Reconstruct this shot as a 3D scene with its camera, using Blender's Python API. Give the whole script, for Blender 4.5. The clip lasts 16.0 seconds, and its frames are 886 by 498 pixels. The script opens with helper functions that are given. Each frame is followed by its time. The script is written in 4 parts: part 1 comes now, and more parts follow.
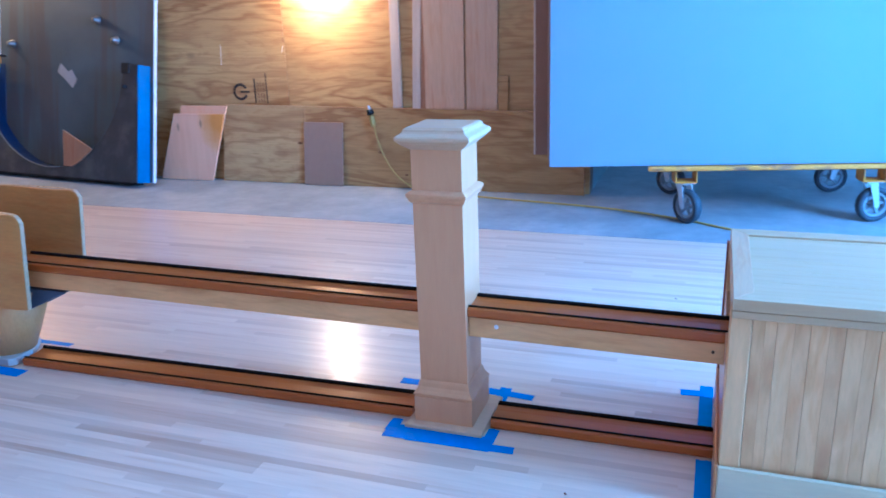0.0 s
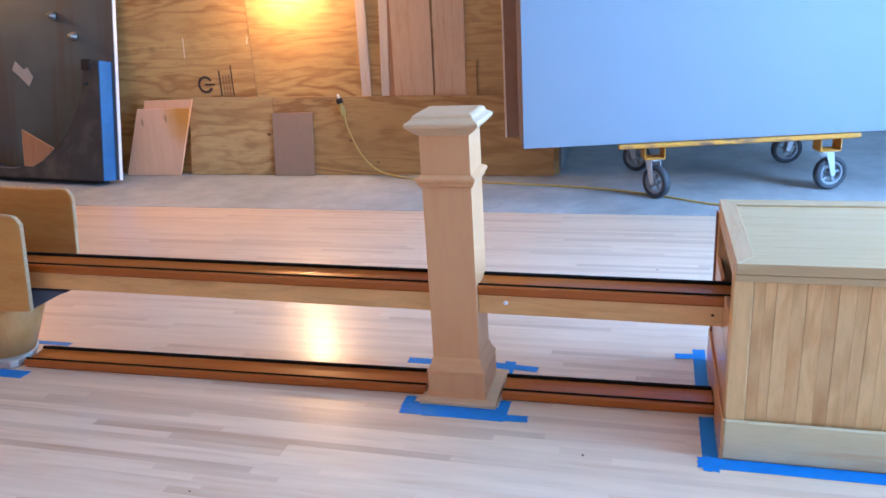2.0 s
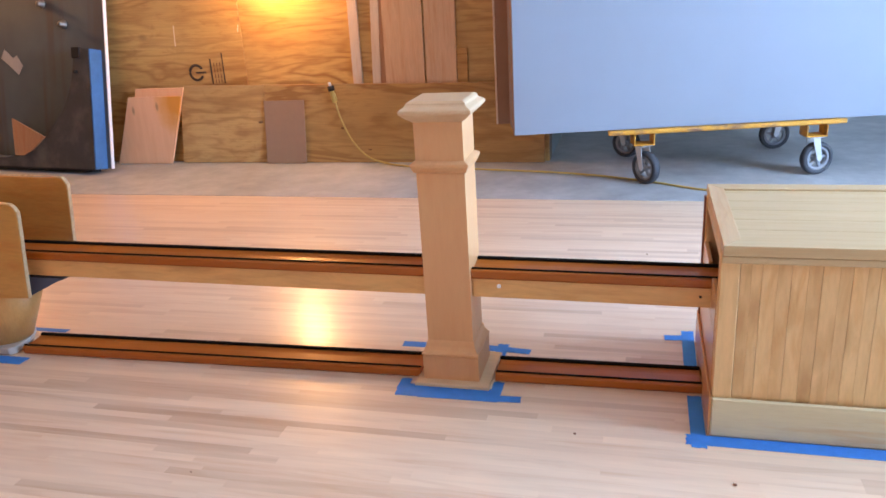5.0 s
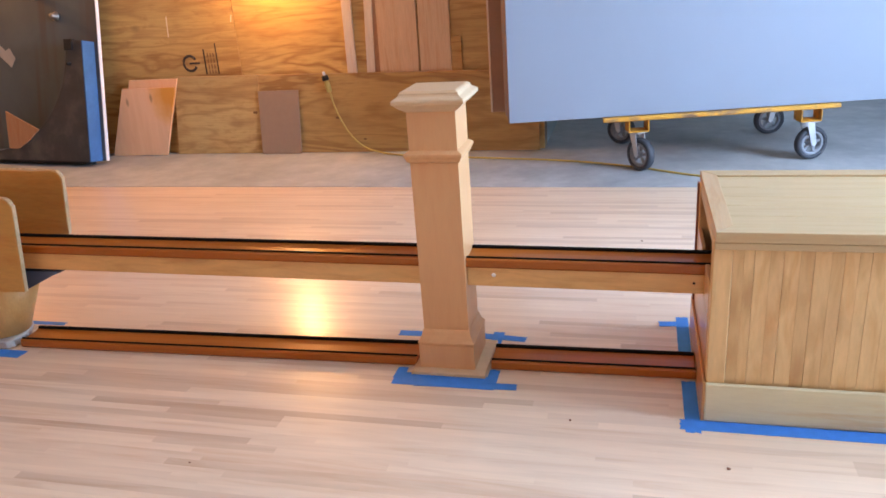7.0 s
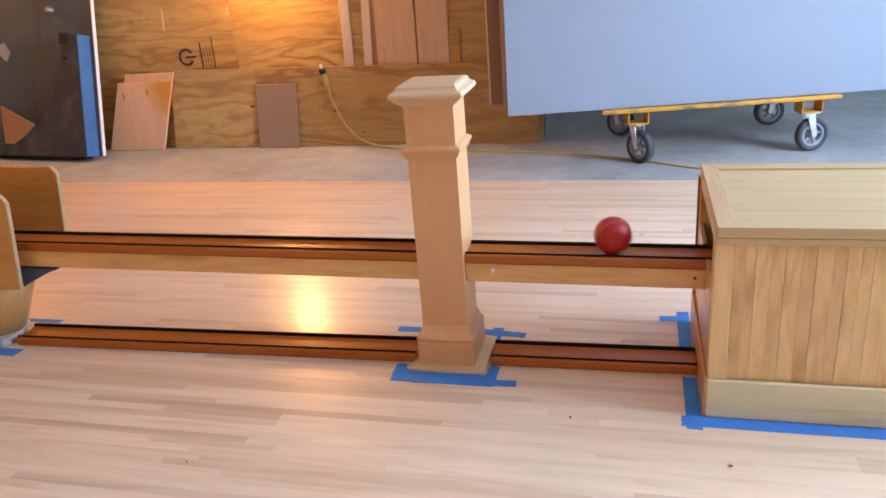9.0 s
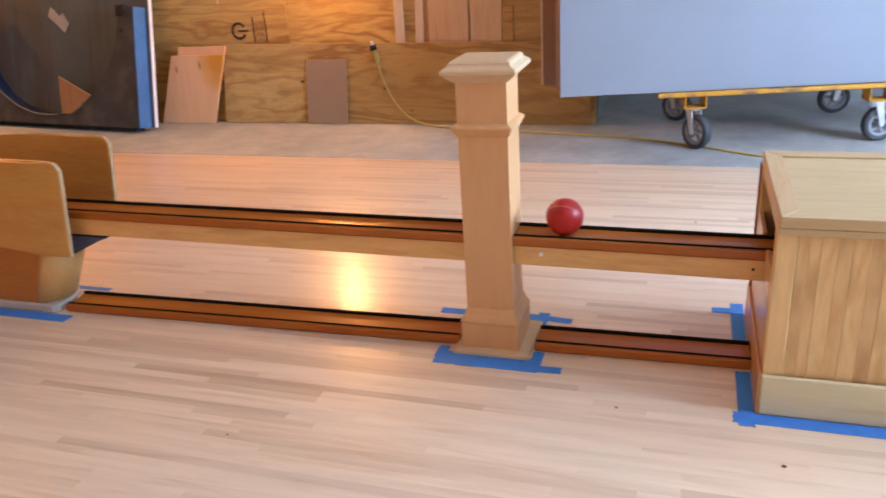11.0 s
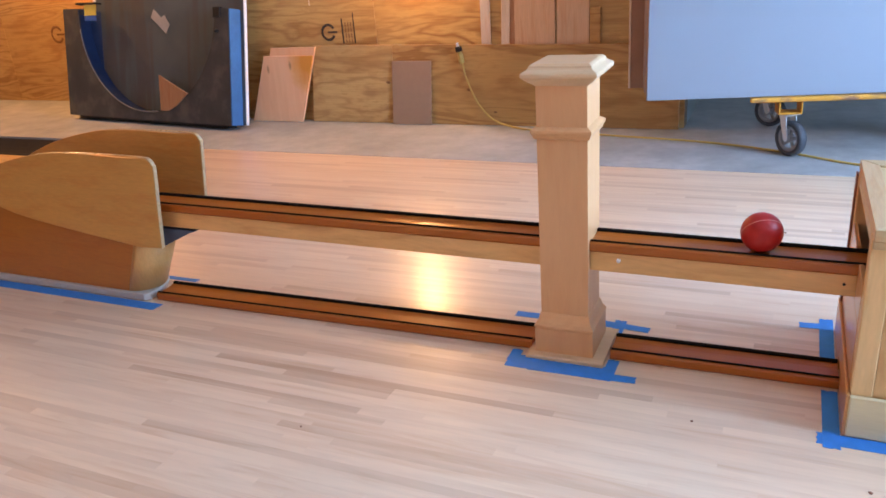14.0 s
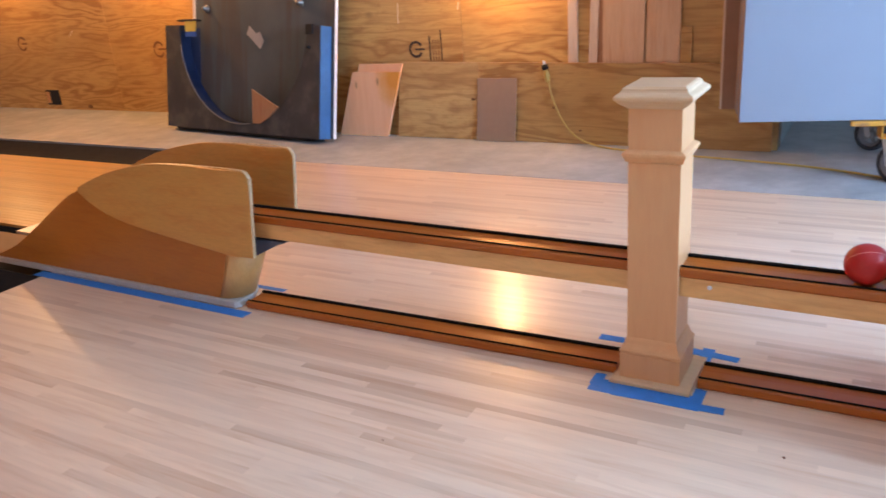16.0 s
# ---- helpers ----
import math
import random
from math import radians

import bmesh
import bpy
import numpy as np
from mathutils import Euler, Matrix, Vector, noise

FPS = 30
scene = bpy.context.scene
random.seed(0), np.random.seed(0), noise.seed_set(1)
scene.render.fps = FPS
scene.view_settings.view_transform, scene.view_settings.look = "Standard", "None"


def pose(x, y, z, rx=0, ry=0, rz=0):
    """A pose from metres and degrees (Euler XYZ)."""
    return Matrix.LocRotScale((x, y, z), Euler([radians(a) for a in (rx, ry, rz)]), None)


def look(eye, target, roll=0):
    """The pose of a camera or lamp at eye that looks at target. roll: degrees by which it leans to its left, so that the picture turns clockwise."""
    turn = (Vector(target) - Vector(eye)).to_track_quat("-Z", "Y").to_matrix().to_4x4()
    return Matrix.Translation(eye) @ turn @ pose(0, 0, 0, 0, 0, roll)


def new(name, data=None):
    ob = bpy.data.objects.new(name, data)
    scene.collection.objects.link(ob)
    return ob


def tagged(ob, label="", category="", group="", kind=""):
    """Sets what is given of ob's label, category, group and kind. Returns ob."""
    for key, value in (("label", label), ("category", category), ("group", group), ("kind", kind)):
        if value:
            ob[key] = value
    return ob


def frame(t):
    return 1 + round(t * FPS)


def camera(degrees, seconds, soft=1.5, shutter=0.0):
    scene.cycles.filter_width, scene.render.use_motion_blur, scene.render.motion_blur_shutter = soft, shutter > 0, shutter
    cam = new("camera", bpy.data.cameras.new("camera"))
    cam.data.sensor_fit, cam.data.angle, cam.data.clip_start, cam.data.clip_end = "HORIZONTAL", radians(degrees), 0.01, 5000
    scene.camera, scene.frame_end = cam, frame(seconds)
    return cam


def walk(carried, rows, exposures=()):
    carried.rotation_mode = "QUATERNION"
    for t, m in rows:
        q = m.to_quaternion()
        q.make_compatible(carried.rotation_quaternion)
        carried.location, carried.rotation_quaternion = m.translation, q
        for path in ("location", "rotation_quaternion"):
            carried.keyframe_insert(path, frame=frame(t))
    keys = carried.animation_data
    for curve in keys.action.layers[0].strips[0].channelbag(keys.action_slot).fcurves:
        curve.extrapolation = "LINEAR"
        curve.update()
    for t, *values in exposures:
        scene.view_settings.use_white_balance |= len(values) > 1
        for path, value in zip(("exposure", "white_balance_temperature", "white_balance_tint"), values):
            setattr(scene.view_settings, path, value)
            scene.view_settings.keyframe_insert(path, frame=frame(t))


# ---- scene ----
cam = camera(59.9, 16.0, 1.6, 0.5)
PATH = [
    (0, (0.729, -2.084, 1.246), (0.083, -0.288, 0.649), -2.1),
    (0.5, (0.656, -2.142, 1.266), (0.112, -0.318, 0.65), -2.7),
    (1, (0.603, -2.194, 1.26), (0.077, -0.368, 0.636), -2.9),
    (1.5, (0.591, -2.216, 1.268), (0.069, -0.392, 0.634), -3.3),
    (2, (0.586, -2.224, 1.27), (0.065, -0.401, 0.632), -3.5),
    (2.5, (0.583, -2.229, 1.273), (0.063, -0.407, 0.632), -3.6),
    (3, (0.58, -2.236, 1.271), (0.065, -0.413, 0.631), -3.5),
    (3.5, (0.584, -2.254, 1.282), (0.074, -0.432, 0.633), -3.6),
    (4, (0.584, -2.262, 1.28), (0.081, -0.441, 0.625), -3.5),
    (4.5, (0.59, -2.265, 1.28), (0.088, -0.446, 0.617), -3.7),
    (5, (0.587, -2.271, 1.276), (0.091, -0.453, 0.607), -3.6),
    (7.5, (0.599, -2.276, 1.283), (0.112, -0.467, 0.582), -4.3),
    (8, (0.597, -2.269, 1.28), (0.113, -0.459, 0.58), -4.3),
    (8.5, (0.595, -2.26, 1.284), (0.11, -0.453, 0.577), -4.4),
    (10.8, (0.577, -2.21, 1.269), (0.024, -0.443, 0.514), -3.7),
    (11, (0.572, -2.208, 1.265), (-0.023, -0.454, 0.51), -3.9),
    (11.5, (0.574, -2.209, 1.263), (-0.161, -0.508, 0.509), -4.5),
    (12, (0.577, -2.21, 1.262), (-0.244, -0.548, 0.512), -4.9),
    (12.5, (0.583, -2.201, 1.261), (-0.241, -0.538, 0.514), -4.7),
    (13, (0.584, -2.204, 1.264), (-0.232, -0.538, 0.516), -4.6),
    (13.5, (0.587, -2.203, 1.264), (-0.218, -0.53, 0.521), -4.6),
    (14, (0.59, -2.201, 1.267), (-0.203, -0.52, 0.529), -4.5),
    (14.5, (0.592, -2.204, 1.272), (-0.206, -0.523, 0.54), -4.5),
    (15, (0.584, -2.205, 1.274), (-0.234, -0.528, 0.552), -4.5),
    (15.5, (0.574, -2.21, 1.278), (-0.298, -0.555, 0.571), -4.5),
    (16, (0.563, -2.219, 1.287), (-0.408, -0.612, 0.598), -4.7),
]
walk(cam, [(t, look(eye, target, roll)) for t, eye, target, roll in PATH],
     [(0, -0.04, 4100, 13), (0.5, -0.03, 4380, 15), (1.0, -0.02, 4700, 17), (1.5, -0.01, 5200, 19), (2.0, 0.0, 5700, 20), (2.5, 0.01, 6100, 22),
      (3.5, 0.01, 7100, 27), (5.0, 0.0, 7650, 31), (8.5, -0.07, 8350, 32), (11.0, -0.1, 8650, 33), (12.5, -0.1, 8150, 33), (13.5, -0.05, 7450, 30),
      (14.5, -0.05, 7150, 28), (16, -0.05, 7150, 29)])

# ---- world and light ----
world = bpy.data.worlds.new("world")
scene.world = world
world.use_nodes = True
sky = world.node_tree.nodes.new("ShaderNodeTexSky")
sky.sky_type, sky.sun_disc = "NISHITA", False
sky.sun_elevation, sky.sun_rotation = radians(40), radians(100)
world.node_tree.links.new(sky.outputs["Color"], world.node_tree.nodes["Background"].inputs["Color"])
world.node_tree.nodes["Background"].inputs["Strength"].default_value = 0.05


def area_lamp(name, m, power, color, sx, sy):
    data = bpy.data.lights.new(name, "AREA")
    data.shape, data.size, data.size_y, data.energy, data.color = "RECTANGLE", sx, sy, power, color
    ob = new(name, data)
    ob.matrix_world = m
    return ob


def point_lamp(name, place, power, color, radius):
    data = bpy.data.lights.new(name, "POINT")
    data.energy, data.color, data.shadow_soft_size = power, color, radius
    ob = new(name, data)
    ob.location = place
    return ob


# daylight through the east window, added warm south fill, three wall lamps
area_lamp("window_light", look((4.52, 0.08, 1.85), (0, 0.1, 0.4)), 565, (0.30, 0.60, 1.0), 2.05, 1.8)
area_lamp("fill_light_south", look((-2.5, -5.52, 1.6), (-1.2, 0, 0.2)), 31, (1.0, 0.60, 0.31), 3.0, 1.5)
WARM = (1.0, 0.56, 0.21)
LAMPS = [(-1.945, 2.92, 1.395, 49), (-5.95, 3.10, 2.05, 108), (-8.75, 3.10, 1.85, 40)]
for x, y, z, power in LAMPS:
    point_lamp("bulb_light", (x, y, z), power, WARM, 0.045)


# ---- materials ----
class Mat:
    """A small node-graph writer."""

    def __init__(self, name):
        self.m = bpy.data.materials.new(name)
        self.m.use_nodes = True
        self.t = self.m.node_tree
        self.b = self.t.nodes["Principled BSDF"]

    def node(self, kind, **sets):
        n = self.t.nodes.new(kind)
        for key, value in sets.items():
            n.inputs[key.replace("_", " ")].default_value = value
        return n

    def link(self, a, b):
        self.t.links.new(a, b)

    def coords(self, scale=(1, 1, 1), turn=(0, 0, 0), shift=None):
        c, m = self.node("ShaderNodeTexCoord"), self.node("ShaderNodeMapping")
        m.inputs["Scale"].default_value, m.inputs["Rotation"].default_value = scale, turn
        self.link(c.outputs["Object"], m.inputs["Vector"])
        if shift is not None:
            comb, mul = self.node("ShaderNodeCombineXYZ"), self.math("MULTIPLY", shift, 37.0)
            for k in ("X", "Y", "Z"):
                self.link(mul, comb.inputs[k])
            self.link(comb.outputs[0], m.inputs["Location"])
        return m.outputs["Vector"]

    def noise(self, vec, scale, detail=4.0, rough=0.55, distort=0.0):
        n = self.node("ShaderNodeTexNoise", Scale=scale, Detail=detail, Roughness=rough, Distortion=distort)
        self.link(vec, n.inputs["Vector"])
        return n.outputs["Fac"]

    def math(self, op, a, b=0.0, c=None):
        n = self.t.nodes.new("ShaderNodeMath")
        n.operation = op
        for k, v in enumerate((a, b) if c is None else (a, b, c)):
            if isinstance(v, (int, float)):
                n.inputs[k].default_value = v
            else:
                self.link(v, n.inputs[k])
        return n.outputs[0]

    def ramp(self, fac, stops):
        r = self.t.nodes.new("ShaderNodeValToRGB")
        e = r.color_ramp.elements
        while len(e) < len(stops):
            e.new(0.5)
        for k, (p, col) in enumerate(stops):
            e[k].position, e[k].color = p, (*col, 1)
        self.link(fac, r.inputs["Fac"])
        return r.outputs["Color"]

    def mix(self, fac, a, b, mode="MIX"):
        n = self.t.nodes.new("ShaderNodeMix")
        n.data_type, n.blend_type = "RGBA", mode
        for k, v in ((0, fac), (6, a), (7, b)):
            if isinstance(v, (int, float)):
                n.inputs[k].default_value = v
            elif isinstance(v, tuple):
                n.inputs[k].default_value = (*v, 1)
            else:
                self.link(v, n.inputs[k])
        return n.outputs[2]

    def done(self, color, rough, bump=None, strength=0.2, depth=0.002, metal=0.0, coat=0.0, spec=0.5, coat_rough=0.12):
        for key, v in (("Base Color", color), ("Roughness", rough)):
            if isinstance(v, (int, float)):
                self.b.inputs[key].default_value = v
            elif isinstance(v, tuple):
                self.b.inputs[key].default_value = (*v, 1)
            else:
                self.link(v, self.b.inputs[key])
        self.b.inputs["Metallic"].default_value = metal
        self.b.inputs["Coat Weight"].default_value = coat
        self.b.inputs["Coat Roughness"].default_value = coat_rough
        self.b.inputs["Specular IOR Level"].default_value = spec
        if bump is not None:
            n = self.node("ShaderNodeBump", Strength=strength, Distance=depth)
            self.link(bump, n.inputs["Height"])
            self.link(n.outputs["Normal"], self.b.inputs["Normal"])
        return self.m


def mul(c, k):
    return tuple(min(1.0, v * k) for v in c)


def wood(name, base, along=(0.6, 9, 9), rough=0.45, contrast=0.25, vary=0.0, by="object", coat=0.0, tint=(1.0, 0.72, 0.5), spec=0.5, fibre=0.35, coat_rough=0.12, knots=0.0, relief=0.12):
    """Sawn or finished timber; along: how the grain is stretched (small along the board)."""
    m = Mat(name)
    info = m.node("ShaderNodeObjectInfo").outputs["Random"] if by == "object" else m.node("ShaderNodeNewGeometry").outputs["Random Per Island"]
    vec = m.coords(along, shift=info)
    grain = m.noise(vec, 5.0, 6, 0.6, 0.6)
    fine = m.noise(vec, 30.0, 3, 0.6)
    col = m.ramp(grain, [(0.25, mul(tuple(b * t for b, t in zip(base, tint)), 1 - contrast * 0.5)), (0.5, base), (0.8, mul(base, 1 + contrast * 0.5))])
    col = m.mix(fibre, col, m.ramp(fine, [(0.3, mul(base, 0.75)), (0.7, mul(base, 1.15))]))
    if vary:
        col = m.mix(1.0, col, m.ramp(info, [(0.0, (1 - vary, 1 - vary * 1.35, 1 - vary * 1.5)), (0.17, (1 - vary * 0.6, 1 - vary * 0.8, 1 - vary * 0.9)), (0.34, (1 - vary * 0.2, 1 - vary * 0.27, 1 - vary * 0.3)), (0.75, (1.0, 1.0, 1.0)), (1.0, (1 - vary * 0.35, 1 - vary * 0.5, 1 - vary * 0.55))]), "MULTIPLY")
    if knots:
        spot = m.node("ShaderNodeTexVoronoi", Scale=knots)
        m.link(m.coords(tuple(max(1.0, min(3.0, a)) for a in along), shift=info), spot.inputs["Vector"])
        near = m.math("ADD", spot.outputs["Distance"], m.math("MULTIPLY_ADD", grain, 0.16, -0.08))
        col = m.mix(m.math("MULTIPLY", m.ramp(near, [(0.12, (1, 1, 1)), (0.40, (0, 0, 0))]), 0.55), col, mul(tuple(b * t for b, t in zip(base, tint)), 0.55))
    r = m.math("MULTIPLY_ADD", fine, 0.18, rough - 0.09)
    return m.done(col, r, m.math("ADD", fine, grain), relief, 0.0015, coat=coat, spec=spec, coat_rough=coat_rough)


def plywood(name, light, dark, along=(0.55, 3.0, 3.0), rough=0.6, bands=11.0):
    """Rotary-cut softwood plywood: contour-like bands, fine fibre, a few knots."""
    m = Mat(name)
    info = m.node("ShaderNodeObjectInfo").outputs["Random"]
    vec = m.coords(along, shift=info)
    big = m.noise(vec, 1.15, 3.5, 0.5, 0.5)
    warp = m.noise(vec, 4.0, 3, 0.55)
    wave = m.math("SINE", m.math("MULTIPLY_ADD", big, bands * 6.28, m.math("MULTIPLY", warp, 5.0)))
    wave = m.math("MULTIPLY_ADD", wave, 0.5, 0.5)
    patch = m.noise(vec, 0.8, 3, 0.5)
    fleck = m.noise(m.coords((along[0] * 1.6, along[1] * 1.3, along[2] * 1.3), shift=info), 6.0, 4, 0.6, 1.2)
    fibre = m.noise(m.coords((2.0, 60, 60), shift=info), 2.0, 4, 0.65)
    band = m.math("MULTIPLY", m.math("POWER", wave, 1.8), m.math("MULTIPLY_ADD", patch, 2.6, -0.60))
    ground = m.ramp(m.noise(vec, 0.55, 2, 0.5), [(0.36, mul(light, 0.88)), (0.5, light), (0.66, tuple(min(1.0, v * k) for v, k in zip(light, (1.10, 1.17, 1.22))))])
    col = m.mix(band, ground, dark)
    col = m.mix(m.math("MULTIPLY", m.ramp(fleck, [(0.52, (0, 0, 0)), (0.66, (1, 1, 1))]), 0.42), col, mul(dark, 1.15))
    col = m.mix(0.25, col, m.ramp(fibre, [(0.3, mul(dark, 0.9)), (0.65, mul(light, 1.08))]))
    knots = m.node("ShaderNodeTexVoronoi", Scale=1.5)
    m.link(m.coords((1, 1.7, 1.7), shift=info), knots.inputs["Vector"])
    kn = m.ramp(knots.outputs["Distance"], [(0.03, (1, 1, 1)), (0.085, (0, 0, 0))])
    col = m.mix(m.math("MULTIPLY", kn, 0.55), col, mul(dark, 0.45))
    return m.done(col, m.math("MULTIPLY_ADD", fibre, 0.2, rough - 0.1), fibre, 0.25, 0.002)


def plain(name, color, rough=0.5, metal=0.0, vary=0.12, scale=8.0, bump=0.08, coat=0.0, stain=None, spec=0.5):
    """Paint, plastic, rubber or metal, with a slight two-scale unevenness."""
    m = Mat(name)
    vec = m.coords()
    a, b = m.noise(vec, scale, 4), m.noise(vec, scale * 9, 3)
    k = m.math("MULTIPLY_ADD", a, 0.7, m.math("MULTIPLY", b, 0.3))
    col = m.ramp(k, [(0.25, mul(color, 1 - vary)), (0.75, mul(color, 1 + vary))])
    if stain:
        col = m.mix(m.ramp(a, [(0.5, (0, 0, 0)), (0.68, (1, 1, 1))]), col, stain)
    return m.done(col, m.math("MULTIPLY_ADD", b, 0.2, rough - 0.1), b, bump, 0.002, metal=metal, coat=coat, spec=spec)


def glow(name, color, power):
    m = Mat(name)
    m.b.inputs["Emission Color"].default_value = (*color, 1)
    m.b.inputs["Emission Strength"].default_value = power
    return m.done(color, 0.4)


def concrete():
    m = Mat("concrete")
    vec = m.coords()
    a, b, c = m.noise(vec, 0.9, 5, 0.6), m.noise(vec, 6, 6, 0.65), m.noise(vec, 60, 3)
    col = m.ramp(m.math("MULTIPLY_ADD", a, 0.6, m.math("MULTIPLY", b, 0.4)), [(0.34, (0.24, 0.25, 0.245)), (0.5, (0.355, 0.365, 0.36)), (0.64, (0.48, 0.485, 0.47))])
    return m.done(col, m.math("MULTIPLY_ADD", b, 0.25, 0.5), c, 0.15, 0.002)


MAPLE = (0.60, 0.43, 0.27)
M_FLOOR = wood("strip_flooring", (0.815, 0.595, 0.42), (0.35, 4.5, 4.5), 0.33, 0.28, 0.23, tint=(1, 0.86, 0.76), fibre=0.07, coat=0.34, coat_rough=0.21)
M_FLOOR_REST = wood("strip_flooring_joined", (0.815, 0.595, 0.42), (0.35, 4.5, 4.5), 0.33, 0.24, 0.19, by="island", tint=(1, 0.86, 0.76), fibre=0.07, coat=0.34, coat_rough=0.21)
M_SUB = plain("sub_floor", (0.20, 0.13, 0.08), 0.8)
M_LANE = wood("lane_boards", (0.70, 0.39, 0.12), (0.6, 12, 12), 0.34, 0.2, 0.12, by="object", spec=0.4)
M_CONCRETE = concrete()
M_PLY = plywood("plywood_wall", (0.59, 0.345, 0.118), (0.32, 0.135, 0.032))
M_PLY_LOW = plywood("plywood_offcut", (0.50, 0.278, 0.092), (0.30, 0.13, 0.036), (0.7, 3.4, 3.4), 0.65, 9.0)
M_PLY_PALE = plywood("plywood_offcut_pale", (0.60, 0.362, 0.14), (0.34, 0.16, 0.045), (0.8, 3.0, 3.0), 0.65, 6.0)
M_PAINT = plain("white_wall_paint", (0.74, 0.74, 0.72), 0.7, vary=0.04)
M_TEAL = plain("grey_green_wall_paint", (0.27, 0.345, 0.35), 0.7, vary=0.08)
M_POST = wood("post_maple", (0.69, 0.35, 0.155), (7, 7, 0.7), 0.42, 0.07, coat=0.15, fibre=0.10, tint=(1, 0.94, 0.88))
M_POST_CAP = wood("post_cap_maple", (0.68, 0.45, 0.26), (1.2, 9, 9), 0.42, 0.12, coat=0.15, fibre=0.15, tint=(1, 0.92, 0.84))
M_CHEST_Y = wood("chest_end_rails", (0.58, 0.36, 0.185), (9, 0.7, 9), 0.52, 0.2, coat=0.05)
M_CHEST = wood("chest_boards", (0.80, 0.51, 0.235), (5, 5, 0.9), 0.50, 0.32, 0.23, coat=0.05, fibre=0.22, knots=4.5)
M_SKIRT = wood("chest_skirting", (0.69, 0.59, 0.36), (0.7, 7, 7), 0.5, 0.14, coat=0.05, fibre=0.15)
M_CHEST_H = wood("chest_rails", (0.56, 0.385, 0.20), (0.7, 9, 9), 0.52, 0.16, 0.10, coat=0.05, fibre=0.12, tint=(1, 0.90, 0.78))
M_RED_WOOD = wood("stained_trim", (0.60, 0.285, 0.105), (9, 0.8, 9), 0.35, 0.25, coat=0.3)
M_DARKTRIM = wood("dark_corner_trim", (0.26, 0.085, 0.04), (9, 9, 0.7), 0.4, 0.2)
M_TRACK = wood("stained_track", (0.41, 0.108, 0.016), (0.6, 10, 10), 0.36, 0.22, coat=0.4, coat_rough=0.08, spec=0.15, relief=0.015)
M_BEAM = wood("track_beam", (0.75, 0.405, 0.148), (1.0, 6, 6), 0.45, 0.4, coat=0.1, fibre=0.15, knots=2.6, tint=(1, 0.85, 0.7))
M_RUBBER = plain("black_rubber", (0.008, 0.006, 0.005), 0.85, vary=0.2, spec=0.12)
M_HOOD = wood("hood_stained_ply", (0.43, 0.145, 0.02), (0.7, 6, 4), 0.4, 0.22, coat=0.2)
M_FIN = wood("hood_birch_ply", (0.58, 0.29, 0.075), (0.7, 6, 4), 0.42, 0.18, coat=0.2)
M_FIN_EDGE = plain("ply_edge", (0.80, 0.62, 0.36), 0.28, coat=0.7)
M_NOSE = wood("hood_nose", (0.58, 0.31, 0.105), (6, 6, 0.8), 0.4, 0.12, coat=0.2, tint=(1, 0.85, 0.7))
M_WHITE = plain("pale_plinth_paint", (0.46, 0.44, 0.40), 0.6)
M_TAPE = plain("blue_masking_tape", (0.005, 0.215, 0.62), 0.55, vary=0.14, scale=30)
M_DARKBLUE = plain("dark_blue_felt", (0.065, 0.088, 0.14), 0.8)
M_BOARD = plain("drywall_face_paper", (0.232, 0.279, 0.328), 0.75, vary=0.025, scale=3)
M_BOARD_EDGE = plain("drywall_edge_paper", (0.30, 0.18, 0.115), 0.8, vary=0.2, scale=14)
M_BROWN = plain("brown_hardboard_dark", (0.30, 0.155, 0.09), 0.7, vary=0.12)
M_CART = plain("yellow_cart_paint", (0.68, 0.29, 0.03), 0.5, vary=0.2, stain=(0.24, 0.11, 0.05), scale=11)
M_STEEL = plain("zinc_steel", (0.62, 0.64, 0.66), 0.35, metal=0.8)
M_TYRE = plain("grey_rubber_tyre", (0.045, 0.05, 0.058), 0.6)
M_RIM = plain("grey_wheel_rim", (0.27, 0.285, 0.30), 0.5)
M_BLACK = plain("soot_black", (0.008, 0.008, 0.008), 0.7)
M_MACHINE = plain("charcoal_panel", (0.056, 0.052, 0.050), 0.5, vary=0.4, scale=5, stain=(0.11, 0.097, 0.081))


def streaked_panel():
    """Slate paint with long brown streaks, the knobs' cast shadows painted in as streaks."""
    m = Mat("slate_panel")
    a = m.noise(m.coords((4, 4, 0.4), (0, 0.30, 0)), 1.2, 3, 0.55)
    b, c = m.noise(m.coords(), 2.0, 4), m.noise(m.coords(), 24, 3)
    col = m.ramp(b, [(0.3, (0.070, 0.092, 0.102)), (0.7, (0.108, 0.132, 0.138))])
    col = m.mix(m.math("MULTIPLY", m.ramp(a, [(0.50, (0, 0, 0)), (0.58, (1, 1, 1))]), 0.6), col, (0.088, 0.064, 0.049))
    return m.done(col, m.math("MULTIPLY_ADD", c, 0.2, 0.36), c, 0.04, 0.002)


